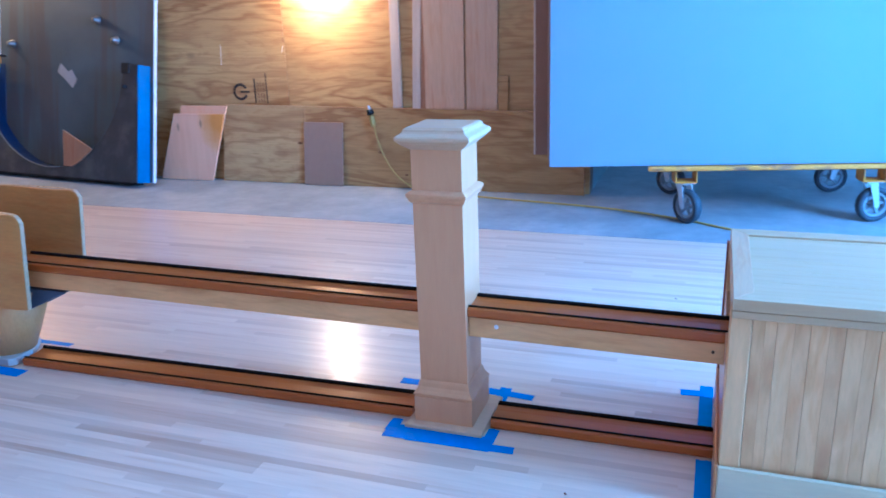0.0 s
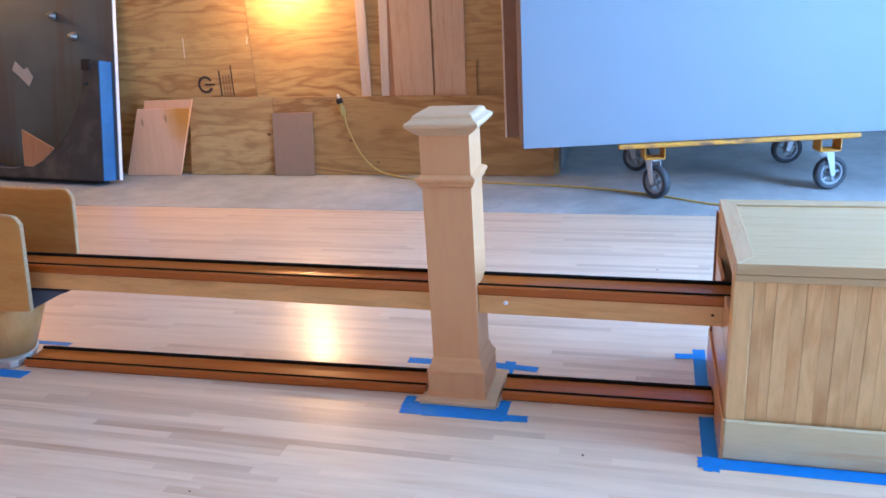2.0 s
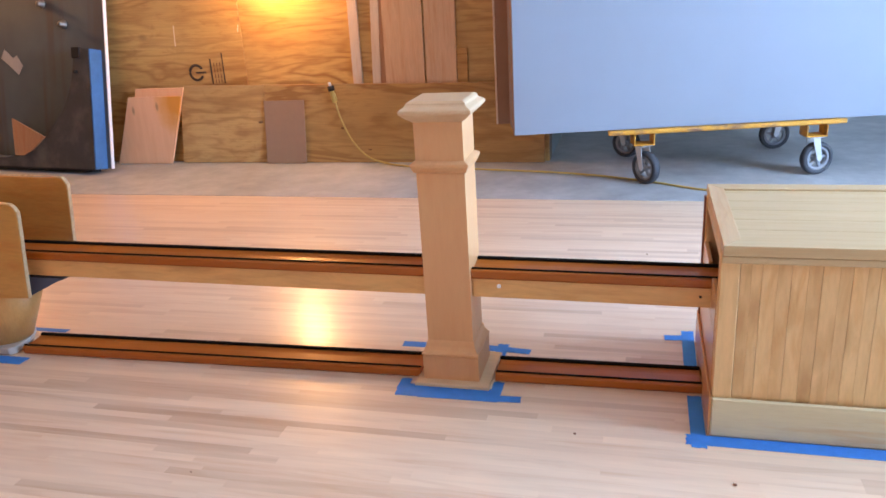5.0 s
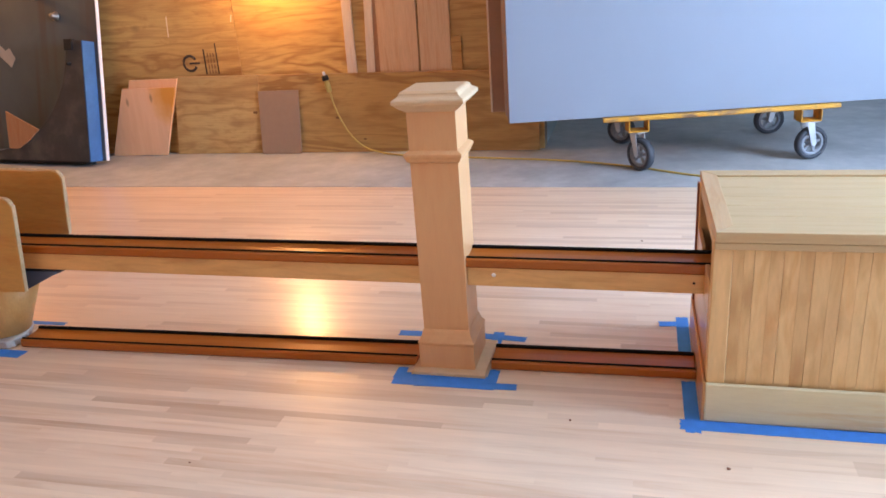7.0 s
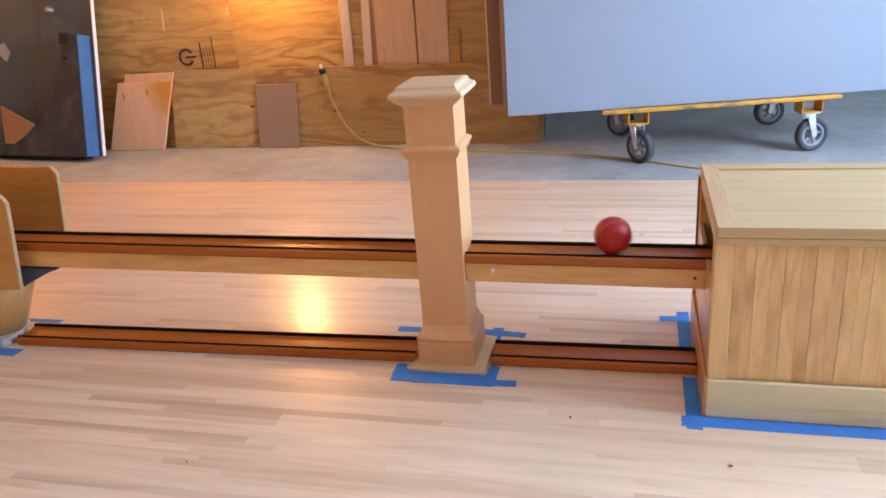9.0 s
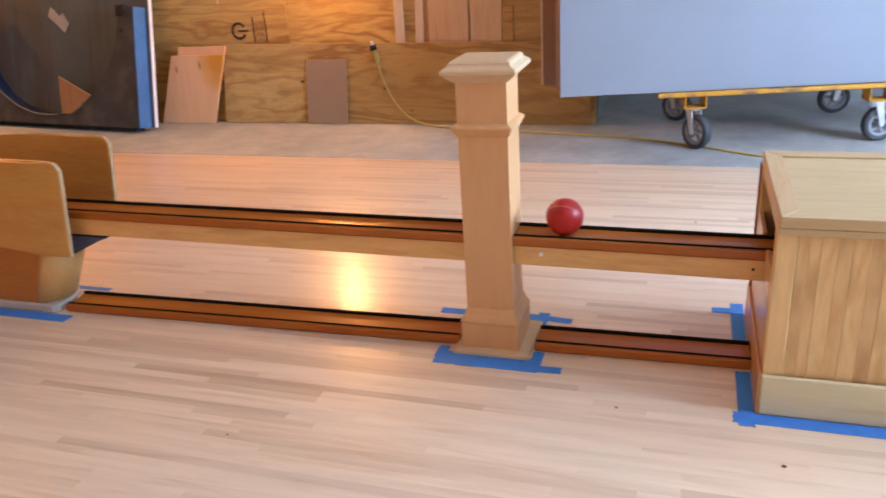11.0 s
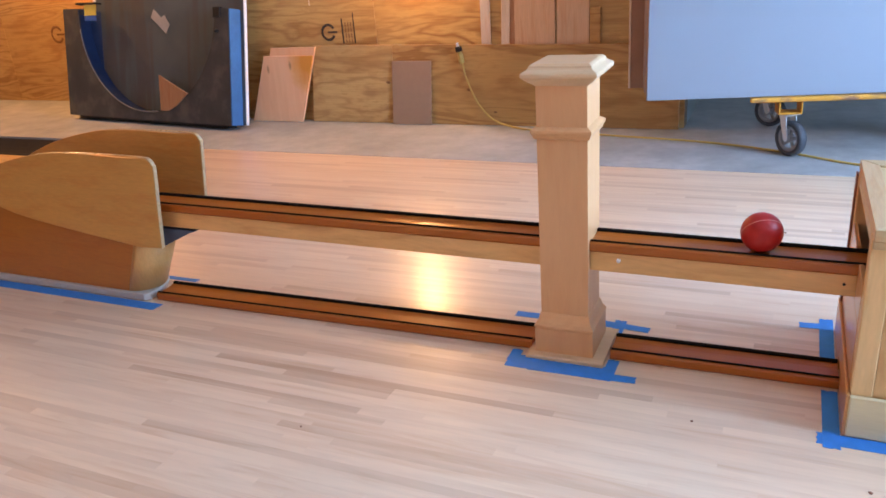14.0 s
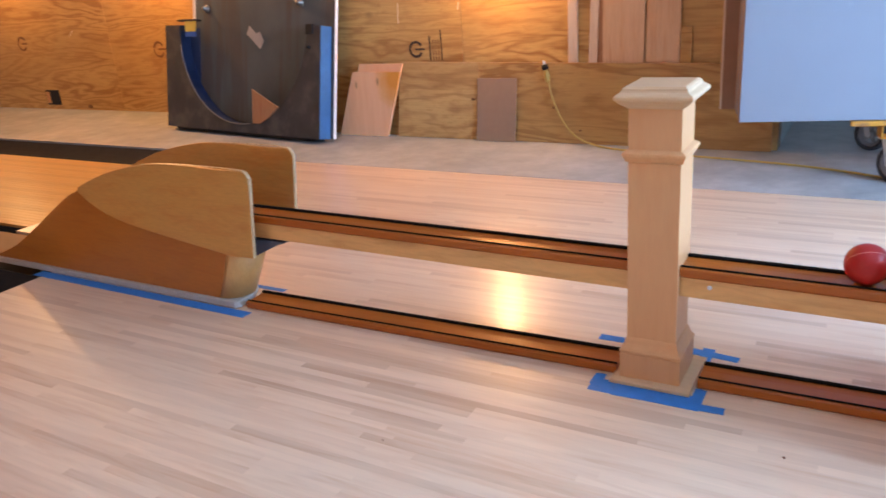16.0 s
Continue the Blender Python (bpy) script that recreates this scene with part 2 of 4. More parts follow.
def stained_board():
    """Reddish board with a soft orange varnish stain at its upper corner and two dark knots."""
    m = Mat("stained_reddish_offcut")
    vec = m.coords((6, 6, 0.6))
    grain = m.noise(vec, 5.0, 5, 0.6, 0.5)
    col = m.ramp(grain, [(0.3, (0.86, 0.45, 0.245)), (0.7, (0.92, 0.51, 0.285))])

    def patch(place, stretch, inner, outer, wobble):
        off = m.t.nodes.new("ShaderNodeVectorMath")
        off.operation = "SUBTRACT"
        m.link(m.coords(), off.inputs[0])
        off.inputs[1].default_value = place
        sc = m.t.nodes.new("ShaderNodeVectorMath")
        sc.operation = "MULTIPLY"
        m.link(off.outputs[0], sc.inputs[0])
        sc.inputs[1].default_value = stretch
        ln = m.t.nodes.new("ShaderNodeVectorMath")
        ln.operation = "LENGTH"
        m.link(sc.outputs[0], ln.inputs[0])
        d = m.math("ADD", ln.outputs["Value"], m.math("MULTIPLY_ADD", m.noise(m.coords(), 14.0, 3), wobble, -wobble / 2))
        return m.ramp(d, [(inner, (1, 1, 1)), (outer, (0, 0, 0))])
    col = m.mix(m.math("MULTIPLY", patch((0.60, 0, 0.47), (1.25, 0, 0.85), 0.07, 0.24, 0.12), 0.95), col, (0.74, 0.28, 0.03))
    for place in ((0.225, 0, 0.42), (0.44, 0, 0.45)):
        col = m.mix(m.math("MULTIPLY", patch(place, (2.0, 0, 0.7), 0.010, 0.030, 0.012), 0.6), col, (0.26, 0.10, 0.04))
    return m.done(col, 0.6, grain, 0.1, 0.0015)


M_BACKPANEL = streaked_panel()
M_STAINED = stained_board()
M_BLUE = plain("blue_paint", (0.036, 0.165, 0.38), 0.45, vary=0.25, scale=6)
M_WORN = plain("worn_grey_rim", (0.20, 0.19, 0.18), 0.5)
M_NAVY = plain("navy_lining", (0.016, 0.045, 0.13), 0.5, vary=0.3)
M_CORD = plain("yellow_cord", (0.54, 0.36, 0.09), 0.45)
M_PINE = wood("pine_lumber", (0.62, 0.50, 0.40), (9, 9, 0.6), 0.6, 0.2)
M_PINEBOARD = wood("pine_board", (0.60, 0.38, 0.235), (7, 7, 0.5), 0.6, 0.25)
M_PINK = wood("reddish_offcut", (0.86, 0.45, 0.235), (6, 6, 0.6), 0.6, 0.05, fibre=0.08, tint=(1, 0.9, 0.85))
M_SCRAP = wood("reddish_scrap", (0.42, 0.20, 0.095), (6, 6, 0.6), 0.6, 0.12)
M_GREYBOARD = plain("brown_hardboard", (0.36, 0.215, 0.135), 0.65, vary=0.06, scale=20)
M_INK = plain("black_stencil_ink", (0.05, 0.03, 0.02), 0.8)
M_PALE = plain("raw_pale_wood", (0.80, 0.66, 0.46), 0.7)
M_FAINT = plain("faint_brown_ink", (0.22, 0.10, 0.035), 0.8)
M_BALL = plain("red_ball_resin", (0.40, 0.012, 0.009), 0.42, vary=0.2, scale=12, bump=0.01, coat=0.08, spec=0.35)
M_SEAM = plain("scuffed_seam", (0.66, 0.20, 0.16), 0.6)
M_YELLOW = plain("yellow_label", (0.75, 0.62, 0.12), 0.5)
M_LABEL_BLUE = plain("blue_label", (0.02, 0.12, 0.50), 0.5)
M_STICKER = plain("pale_sticker", (0.42, 0.40, 0.38), 0.6)
M_BRASS = plain("dull_metal", (0.28, 0.265, 0.245), 0.45, metal=0.8)
M_BULB = glow("lit_bulb", (1.0, 0.72, 0.34), 60)
M_PORCELAIN = plain("white_porcelain", (0.75, 0.73, 0.70), 0.3)
M_GUTTER = plain("dark_gutter", (0.022, 0.020, 0.020), 0.8, vary=0.3, spec=0.15)
M_MASONITE = wood("ledge_board", (0.36, 0.21, 0.11), (0.7, 5, 5), 0.55, 0.12)
M_PLASTER = plain("white_plastic", (0.8, 0.8, 0.8), 0.4)
M_GLASS = Mat("window_glass").done((1, 1, 1), 0.02)
M_GLASS.node_tree.nodes["Principled BSDF"].inputs["Transmission Weight"].default_value = 1.0


# ---- mesh helpers ----
def bevelled(bm, width, segments=1):
    if width:
        bmesh.ops.bevel(bm, geom=bm.edges[:], offset=width, segments=segments, affect="EDGES", profile=0.6)
    return bm


def block(x0, x1, y0, y1, z0, z1, bevel=0.0, bm=None):
    b = bmesh.new()
    bmesh.ops.create_cube(b, size=1, matrix=Matrix.LocRotScale(((x0 + x1) / 2, (y0 + y1) / 2, (z0 + z1) / 2), None, (x1 - x0, y1 - y0, z1 - z0)))
    bevelled(b, bevel)
    return joined(bm, b)


def joined(bm, other):
    if bm is None:
        return other
    data = bpy.data.meshes.new("tmp")
    other.to_mesh(data)
    bm.from_mesh(data)
    bpy.data.meshes.remove(data)
    other.free()
    return bm


def prism(outline, lo, hi, axis="y", bevel=0.0, bm=None):
    """An outline pushed through along an axis. For y the outline is (x, z); for x it is (y, z); for z it is (x, y)."""
    def at(p, d):
        return {"y": (p[0], d, p[1]), "x": (d, p[0], p[1]), "z": (p[0], p[1], d)}[axis]
    b = bmesh.new()
    a = [b.verts.new(at(p, lo)) for p in outline]
    c = [b.verts.new(at(p, hi)) for p in outline]
    b.faces.new(a), b.faces.new(c[::-1])
    for k in range(len(a)):
        b.faces.new((a[k], c[k], c[k - 1], a[k - 1]))
    bmesh.ops.recalc_face_normals(b, faces=b.faces[:])
    bevelled(b, bevel)
    return joined(bm, b)


def square_stack(levels, bm=None):
    """A solid of square sections: rows of (half width, height)."""
    b = bmesh.new()
    rings = [[b.verts.new((sx * w, sy * w, z)) for sx, sy in ((-1, -1), (1, -1), (1, 1), (-1, 1))] for w, z in levels]
    for lo, hi in zip(rings, rings[1:]):
        for k in range(4):
            b.faces.new((lo[k - 1], lo[k], hi[k], hi[k - 1]))
    b.faces.new(rings[0][::-1]), b.faces.new(rings[-1])
    bmesh.ops.recalc_face_normals(b, faces=b.faces[:])
    return joined(bm, b)


def lathe(profile, m=None, steps=32, bm=None):
    """Rows of (radius, height) turned round z, then laid by m."""
    b = bmesh.new()
    rings = []
    for r, z in profile:
        rings.append([b.verts.new((r * math.cos(6.28319 * k / steps), r * math.sin(6.28319 * k / steps), z)) for k in range(steps)] if r > 1e-5 else [b.verts.new((0, 0, z))] * steps)
    for lo, hi in zip(rings, rings[1:]):
        for k in range(steps):
            face = list(dict.fromkeys((lo[k - 1], lo[k], hi[k], hi[k - 1])))
            if len(face) > 2:
                b.faces.new(face)
    bmesh.ops.recalc_face_normals(b, faces=b.faces[:])
    for f in b.faces:
        f.smooth = True
    if m is not None:
        b.transform(m)
    return joined(bm, b)


def tube(points, radius, steps=8, bm=None):
    b, rings = bmesh.new(), []
    pts = [Vector(p) for p in points]
    for k, p in enumerate(pts):
        way = (pts[min(k + 1, len(pts) - 1)] - pts[max(k - 1, 0)]).normalized()
        side = way.cross(Vector((0.13, 0.07, 1))).normalized()
        up = side.cross(way)
        rings.append([b.verts.new(p + radius * (math.cos(6.28319 * n / steps) * side + math.sin(6.28319 * n / steps) * up)) for n in range(steps)])
    for lo, hi in zip(rings, rings[1:]):
        for n in range(steps):
            f = b.faces.new((lo[n - 1], lo[n], hi[n], hi[n - 1]))
            f.smooth = True
    b.faces.new(rings[0]), b.faces.new(rings[-1][::-1])
    bmesh.ops.recalc_face_normals(b, faces=b.faces[:])
    return joined(bm, b)


def smooth_line(points, per=8):
    """A Catmull-Rom line through the points."""
    pts, out = [Vector(p) for p in points], []
    for k in range(len(pts) - 1):
        p0, p1, p2, p3 = pts[max(k - 1, 0)], pts[k], pts[k + 1], pts[min(k + 2, len(pts) - 1)]
        for n in range(per):
            t = n / per
            out.append(0.5 * (2 * p1 + (p2 - p0) * t + (2 * p0 - 5 * p1 + 4 * p2 - p3) * t * t + (3 * p1 - p0 - 3 * p2 + p3) * t ** 3))
    return out + [pts[-1]]


def to_mesh(name, bm, material):
    data = bpy.data.meshes.new(name)
    bm.to_mesh(data)
    bm.free()
    data.materials.append(material)
    return data


def solid(name, bm, material, label, category, group="", kind="", m=None):
    """A thing of one mesh."""
    ob = new(name, to_mesh(name, bm, material))
    if m is not None:
        ob.matrix_world = m
    return tagged(ob, label, category, group, kind)


def thing(name, m, label, category, group="", kind=""):
    ob = new(name)
    ob.empty_display_size = 0.05
    ob.matrix_basis = m
    return tagged(ob, label, category, group, kind)


def part(name, bm, material, parent, label="", m=None):
    ob = new(name, to_mesh(name, bm, material) if isinstance(bm, bmesh.types.BMesh) else bm)
    ob.parent = parent
    if m is not None:
        ob.matrix_basis = m
    return tagged(ob, label)


# ---- structure ----
FLOOR_X0, FLOOR_X1, FLOOR_Y0, FLOOR_Y1 = -3.0, 4.6, -5.5, 2.09
solid("floor_base", block(-3.0, 4.6, -5.6, 2.10, -0.12, -0.02, bm=block(-3.9, -3.0, 0.26, 2.10, -0.12, -0.02)), M_SUB, "rough dark timber sub-floor beneath the strip flooring", "floor", kind="structure")
solid("floor_concrete", block(-3.9, 4.62, 2.10, 5.40, -0.12, 0.0), M_CONCRETE, "worn grey concrete floor beside the wooden approach", "floor", kind="structure")
solid("floor_walkway", block(-14, -3.9, 2.21, 5.40, -0.12, 0.0), M_CONCRETE, "pale dusty concrete walkway beside the lane", "floor", kind="structure")
solid("floor_pit", block(-14, -3.0, -5.6, 2.21, -0.40, -0.16), M_GUTTER, "dark pit floor under the lane gutters", "floor", kind="structure")


def sheet_wall(name, x0, x1, y, seams, label):
    root = thing(name, pose(x0, y, 0), label, "wall", kind="structure")
    part("backing", block(0, x1 - x0, 0.02, 0.14, -0.1, 3.0), M_SUB, root)
    cuts = [x0, *seams, x1]
    for a, b in zip(cuts, cuts[1:]):
        for z0, z1 in ((0.0, 2.436), (2.440, 3.0)):
            part("plywood_sheet", block(a - x0 + 0.002, b - x0 - 0.002, 0, 0.018, z0, z1, 0.002), M_PLY, root)
    return root


WALL_Y = 3.06
wall_n = sheet_wall("wall_north", -3.66, -0.046, WALL_Y, [-2.305, -1.08], "wall sheathed in raw knotty plywood sheets")
wall_nw = sheet_wall("wall_north_west", -14.0, -3.66, 3.66, [-12.0, -9.56, -7.12, -4.68], "wall sheathed in warm yellow plywood sheets")
solid("wall_jog", block(-3.66, -3.60, 3.203, 3.64, -0.1, 3.0), M_PLY, "short plywood return between two walls", "wall", kind="structure")
solid("wall_jog_east", block(-0.166, -0.05, 3.21, 5.4, -0.1, 3.0), M_TEAL, "grey-green painted return wall", "wall", kind="structure")
solid("wall_recess", block(-0.16, 4.62, 5.4, 5.52, -0.1, 3.0), M_TEAL, "grey-green painted wall at the back of a recess", "wall", kind="structure")
solid("wall_west", block(-14.12, -14.0, -5.6, 3.8, -0.4, 3.0), M_PAINT, "plain painted end wall", "wall", kind="structure")
south = bmesh.new()
for x0, x1, z0, z1 in ((-14, -4.1, -0.4, 3.0), (-0.9, 4.62, -0.4, 3.0), (-4.1, -0.9, -0.4, 0.7), (-4.1, -0.9, 2.3, 3.0)):
    block(x0, x1, -5.72, -5.6, z0, z1, bm=south)
solid("wall_south", south, M_PAINT, "plain white wall with one added window opening", "wall", kind="structure")
east = bmesh.new()
for y0, y1, z0, z1 in ((-5.6, -0.95, -0.1, 3.0), (1.1, 5.4, -0.1, 3.0), (-0.95, 1.1, -0.1, 0.9), (-0.95, 1.1, 2.8, 3.0)):
    block(4.62, 4.74, y0, y1, z0, z1, bm=east)
solid("wall_east", east, M_PAINT, "plain white wall with a tall window", "wall", kind="structure")
solid("ceiling", block(-14.1, 4.74, -5.72, 5.5, 3.0, 3.1), M_PAINT, "plain white painted ceiling", "ceiling", kind="structure")
solid("ground", block(-60, 60, -60, 60, -0.60, -0.5), M_CONCRETE, "bare pale ground outside", "ground", kind="structure")


def window(name, m, w, h):
    root = thing(name, m, "white framed window, out of view, letting in light", "window", kind="structure")
    for x0, x1, z0, z1 in ((0, w, 0, 0.05), (0, w, h - 0.05, h), (0, 0.05, 0.05, h - 0.05), (w - 0.05, w, 0.05, h - 0.05), (w / 2 - 0.025, w / 2 + 0.025, 0.05, h - 0.05)):
        part("window_frame", block(x0, x1, 0.0, 0.05, z0, z1), M_PLASTER, root)
    for x0, x1 in ((0.05, w / 2 - 0.025), (w / 2 + 0.025, w - 0.05)):
        part("pane", block(x0, x1, 0.02, 0.026, 0.05, h - 0.05), M_GLASS, root).visible_shadow = False


window("window_1", pose(4.66, -0.95, 0.9, 0, 0, 90), 2.05, 1.9)
# unseen window, added to go with the warm south fill lamp
window("added_south_window", pose(-4.1, -5.68, 0.7), 3.2, 1.6)

# ---- the lanes beyond the approach ----
far_lane = thing("lane_far", pose(-3.9, 0.335, 0), "glossy amber bowling lane of narrow boards", "lane", kind="structure")
part("lane_bed", block(-11, 0, 0, 1.37, -0.15, -0.02), M_SUB, far_lane)
near_lane = thing("lane_near", pose(-3.0, -1.79, 0), "glossy amber bowling lane of narrow boards", "lane", kind="structure")
part("lane_bed", block(-11, 0, 0, 1.37, -0.15, -0.02), M_SUB, near_lane)
LANE_BOARD = to_mesh("lane_board", block(-11, -0.003, 0.0006, 0.0392, -0.02, 0.0, 0.0008), M_LANE)
for lane in (far_lane, near_lane):
    for k in range(34):
        part("lane_board", LANE_BOARD, None, lane, m=pose(0, 0.003 + 0.04 * k, 0))


def gutter(y0, y1, label, x1=-3.004):
    arc = [(y0 + (y1 - y0) * k / 12, -0.015 - 0.085 * math.sin(math.pi * k / 12)) for k in range(13)]
    solid("gutter", prism([(y0, -0.13), *arc, (y1, -0.13)], -14, x1, "x"), M_GUTTER, label, "gutter", "gutters along the lanes", "structure")


gutter(1.708, 2.206, "dark rounded gutter between lane and walkway", -3.904)
gutter(0.192, 0.332, "dark narrow gutter beside the ball return", -3.904)
gutter(-0.415, -0.165, "dark narrow gutter beside the ball return")
solid("lane_divider", block(-14, -3.464, -0.16, 0.188, -0.14, 0.02, 0.004), M_MASONITE, "pale wooden capping between two lanes", "divider", kind="structure")


# ---- the ball return: post, tracks, chest, hood ----
def build_post():
    root = thing("post", pose(-0.006, 0, 0), "square maple newel post with a moulded cap on taped floor", "post")
    part("shaft", square_stack([(0.0755, 0.115), (0.0755, 0.878)]), M_POST, root)
    part("base_plate", square_stack([(0.125, 0.0015), (0.125, 0.011), (0.122, 0.014)]), M_POST_CAP, root, "pale maple base plate", pose(0.007, 0, 0))
    part("plinth", square_stack([(0.0935, 0.014), (0.0935, 0.096), (0.091, 0.099)]), M_POST, root)
    part("base_moulding", square_stack([(0.0905, 0.0993), (0.0905, 0.1012), (0.0955, 0.102), (0.095, 0.108), (0.088, 0.117), (0.083, 0.128), (0.080, 0.141), (0.077, 0.148)]), M_POST, root)
    part("neck_moulding", square_stack([(0.0765, 0.712), (0.083, 0.717), (0.086, 0.726), (0.0905, 0.734), (0.0905, 0.741), (0.086, 0.745), (0.0765, 0.750)]), M_POST, root)
    part("cap_moulding", square_stack([(0.077, 0.868), (0.082, 0.873), (0.092, 0.880), (0.101, 0.888), (0.105, 0.893)]), M_POST_CAP, root)
    part("cap", square_stack([(0.107, 0.8935), (0.110, 0.897), (0.110, 0.905), (0.107, 0.909), (0.095, 0.916), (0.091, 0.921), (0.090, 0.926), (0.083, 0.931), (0.076, 0.932)]), M_POST_CAP, root, "pale moulded maple cap")


build_post()


def build_track(name, x0, x1, m, beam, label):
    """A grooved run for balls: two rubber-edged lips on a stained board; beam: height of the pale beam beneath."""
    root = thing(name, m, label, "ball track", "ball tracks")
    half = 0.060
    z = beam
    outline = [(-half + 0.004, z), (half - 0.004, z), (half, z + 0.006), (half, z + 0.026), (half - 0.003, z + 0.030), (0.050, z + 0.032),
               (0.038, z + 0.0295), (0.026, z + 0.0272), (0.014, z + 0.026), (-0.030, z + 0.026), (-0.038, z + 0.0268), (-0.044, z + 0.029), (-0.050, z + 0.031),
               (-half + 0.004, z + 0.0305), (-half + 0.001, z + 0.0285), (-half, z + 0.025), (-half, z + 0.006)]
    part("track_board", prism(outline, x0, x1, "x"), M_TRACK, root)
    for s in (-1, 1):
        y0, y1 = (-0.0502, -0.0445) if s < 0 else (0.040, 0.054)
        part("rubber_edge", block(x0, x1, y0, y1, z + 0.026, z + (0.0362 if s < 0 else 0.039), 0.0015 if s < 0 else 0.003), M_RUBBER, root, "black rubber edge strip")
    if beam > 0.01:
        part("beam", block(x0, x1, -0.052, 0.052, 0.0, beam - 0.0005, 0.002), M_BEAM, root, "pale varnished wooden beam")
    return root


TILT = 0.32
build_track("upper_track", -1.72, -0.0820, pose(0, 0, 0.300, 0, TILT, 0), 0.064, "long stained ball track on a pale wooden beam")
right = build_track("upper_track_short", 0.0700, 1.34, pose(0, 0, 0.300, 0, TILT, 0), 0.064, "stained ball track on a beam between post and chest")
part("putty_spot", lathe([(0, 0), (0.007, 0.0), (0.007, 0.003), (0, 0.004)], pose(0.157, -0.0515, 0.040, 90, 0, 0), 10), M_PLASTER, right, "white putty spot")
part("screw", lathe([(0, 0), (0.004, 0.0), (0.004, 0.003), (0, 0.003)], pose(0.765, -0.0515, 0.035, 90, 0, 0), 10), M_BLACK, right, "dark screw head")
build_track("lower_track", -1.70, -0.121, pose(0, -0.006, 0.001, 0, 0, 1.35), 0.0005, "long stained ball track lying on the floor")
build_track("lower_track_short", 0.135, 0.785, pose(0, -0.006, 0.001, 0, 0, 1.0), 0.0005, "short stained ball track lying on the floor")


def build_chest():
    """A chest of tongued boards; its west side is open where the tracks run in."""
    x0, x1, y0, y1, h = 0.794, 2.05, -0.268, 0.306, 0.545
    root = thing("ball_chest", pose(0, 0, 0), "pale wooden ball chest of upright boards with panelled lid", "chest")
    # corner stiles
    for a, b in ((x0, y0), (x1 - 0.05, y0), (x0, y1 - 0.05), (x1 - 0.05, y1 - 0.05)):
        part("stile", block(a, a + 0.05, b, b + 0.05, 0.002, h, 0.003), M_CHEST, root)
    # front and back boards
    widths = [0.054, 0.072, 0.074, 0.071, 0.063, 0.074, 0.066, 0.080, 0.069, 0.060, 0.075, 0.066, 0.071, 0.064, 0.077, 0.068]
    rng = random.Random(5)
    for yy, flip in ((y0 + 0.006, 1), (y1 - 0.024, -1)):
        x = x0 + 0.051
        for w in widths:
            if x + w > x1 - 0.052:
                w = x1 - 0.052 - x
            if w > 0.004:
                half = w * rng.uniform(0.42, 0.58)
                for a, b in ((0.0003, half), (half, w - 0.0003)):
                    part("front_board" if flip > 0 else "back_board", block(x + a, x + b, yy, yy + 0.018, 0.004, h - 0.004, 0.0007), M_CHEST, root)
            x += w
    # rail under the lid, skirting boards
    part("top_rail", block(x0 + 0.002, x1 - 0.002, y0 - 0.012, y0 + 0.006, h - 0.020, h, 0.002), M_CHEST_H, root)
    part("skirting", block(x0 - 0.001, x1 + 0.01, y0 - 0.014, y0 - 0.001, 0.002, 0.122, 0.003), M_SKIRT, root, "pale skirting board")
    part("skirting", block(x0 - 0.001, x1 + 0.01, y1 + 0.001, y1 + 0.014, 0.002, 0.122, 0.003), M_SKIRT, root, "pale skirting board")
    for a, b in ((y0 - 0.012, -0.066), (0.064, y1 + 0.012)):
        part("side_skirting", block(x0 - 0.009, x0 - 0.0012, a, b, 0.002, 0.125, 0.002), M_RED_WOOD, root, "orange-stained skirting")
    part("side_skirting", block(x0 - 0.009, x0 - 0.0012, -0.066, 0.064, 0.048, 0.125, 0.002), M_RED_WOOD, root)
    # west side: lower panel, upper frame
    part("side_panel", block(x0 - 0.001, x0 + 0.012, y0 + 0.05, y1 - 0.05, 0.110, 0.292, 0.002), M_RED_WOOD, root)
    for a, b in ((y0 + 0.05, -0.068), (0.068, y1 - 0.05)):
        part("side_panel", block(x0 - 0.001, x0 + 0.012, a, b, 0.293, 0.40, 0.002), M_RED_WOOD, root)
    part("side_trim", block(x0 - 0.006, x0 - 0.0005, y1 - 0.026, y1 + 0.003, 0.126, h, 0.001), M_DARKTRIM, root, "dark reddish corner trim")
    part("side_rail", block(x0 + 0.002, x0 + 0.03, y0 + 0.05, y1 - 0.05, h - 0.03, h, 0.002), M_CHEST_H, root)
    part("inner_floor", block(x0 + 0.03, x1 - 0.05, y0 + 0.025, y1 - 0.026, 0.02, 0.035), M_RED_WOOD, root)
    part("east_side", block(x1 - 0.02, x1 - 0.004, y0 + 0.05, y1 - 0.05, 0.004, h), M_CHEST, root)
    # lid: mitred rim with a sunk panel
    lx0, lx1, ly0, ly1, w, wy = x0 + 0.003, x1 + 0.012, y0 - 0.014, y1 + 0.026, 0.048, 0.060
    z0, z1 = h + 0.001, h + 0.030
    corners, inner = [(lx0, ly0), (lx1, ly0), (lx1, ly1), (lx0, ly1)], [(lx0 + w, ly0 + wy), (lx1 - w, ly0 + wy), (lx1 - w, ly1 - wy), (lx0 + w, ly1 - wy)]
    for k in range(4):
        n = (k + 1) % 4
        part("lid_rim", prism([corners[k], corners[n], inner[n], inner[k]], z0, z1, "z", 0.0014), M_CHEST_H if k % 2 == 0 else M_CHEST_Y, root)
    yy = ly0 + wy
    while yy < ly1 - wy - 0.01:
        ye = min(yy + 0.094, ly1 - wy)
        part("lid_board", block(lx0 + w + 0.0005, lx1 - w - 0.0005, yy + 0.0003, ye - 0.0003, z0, z1 - 0.006, 0.001), M_CHEST_H, root)
        yy = ye


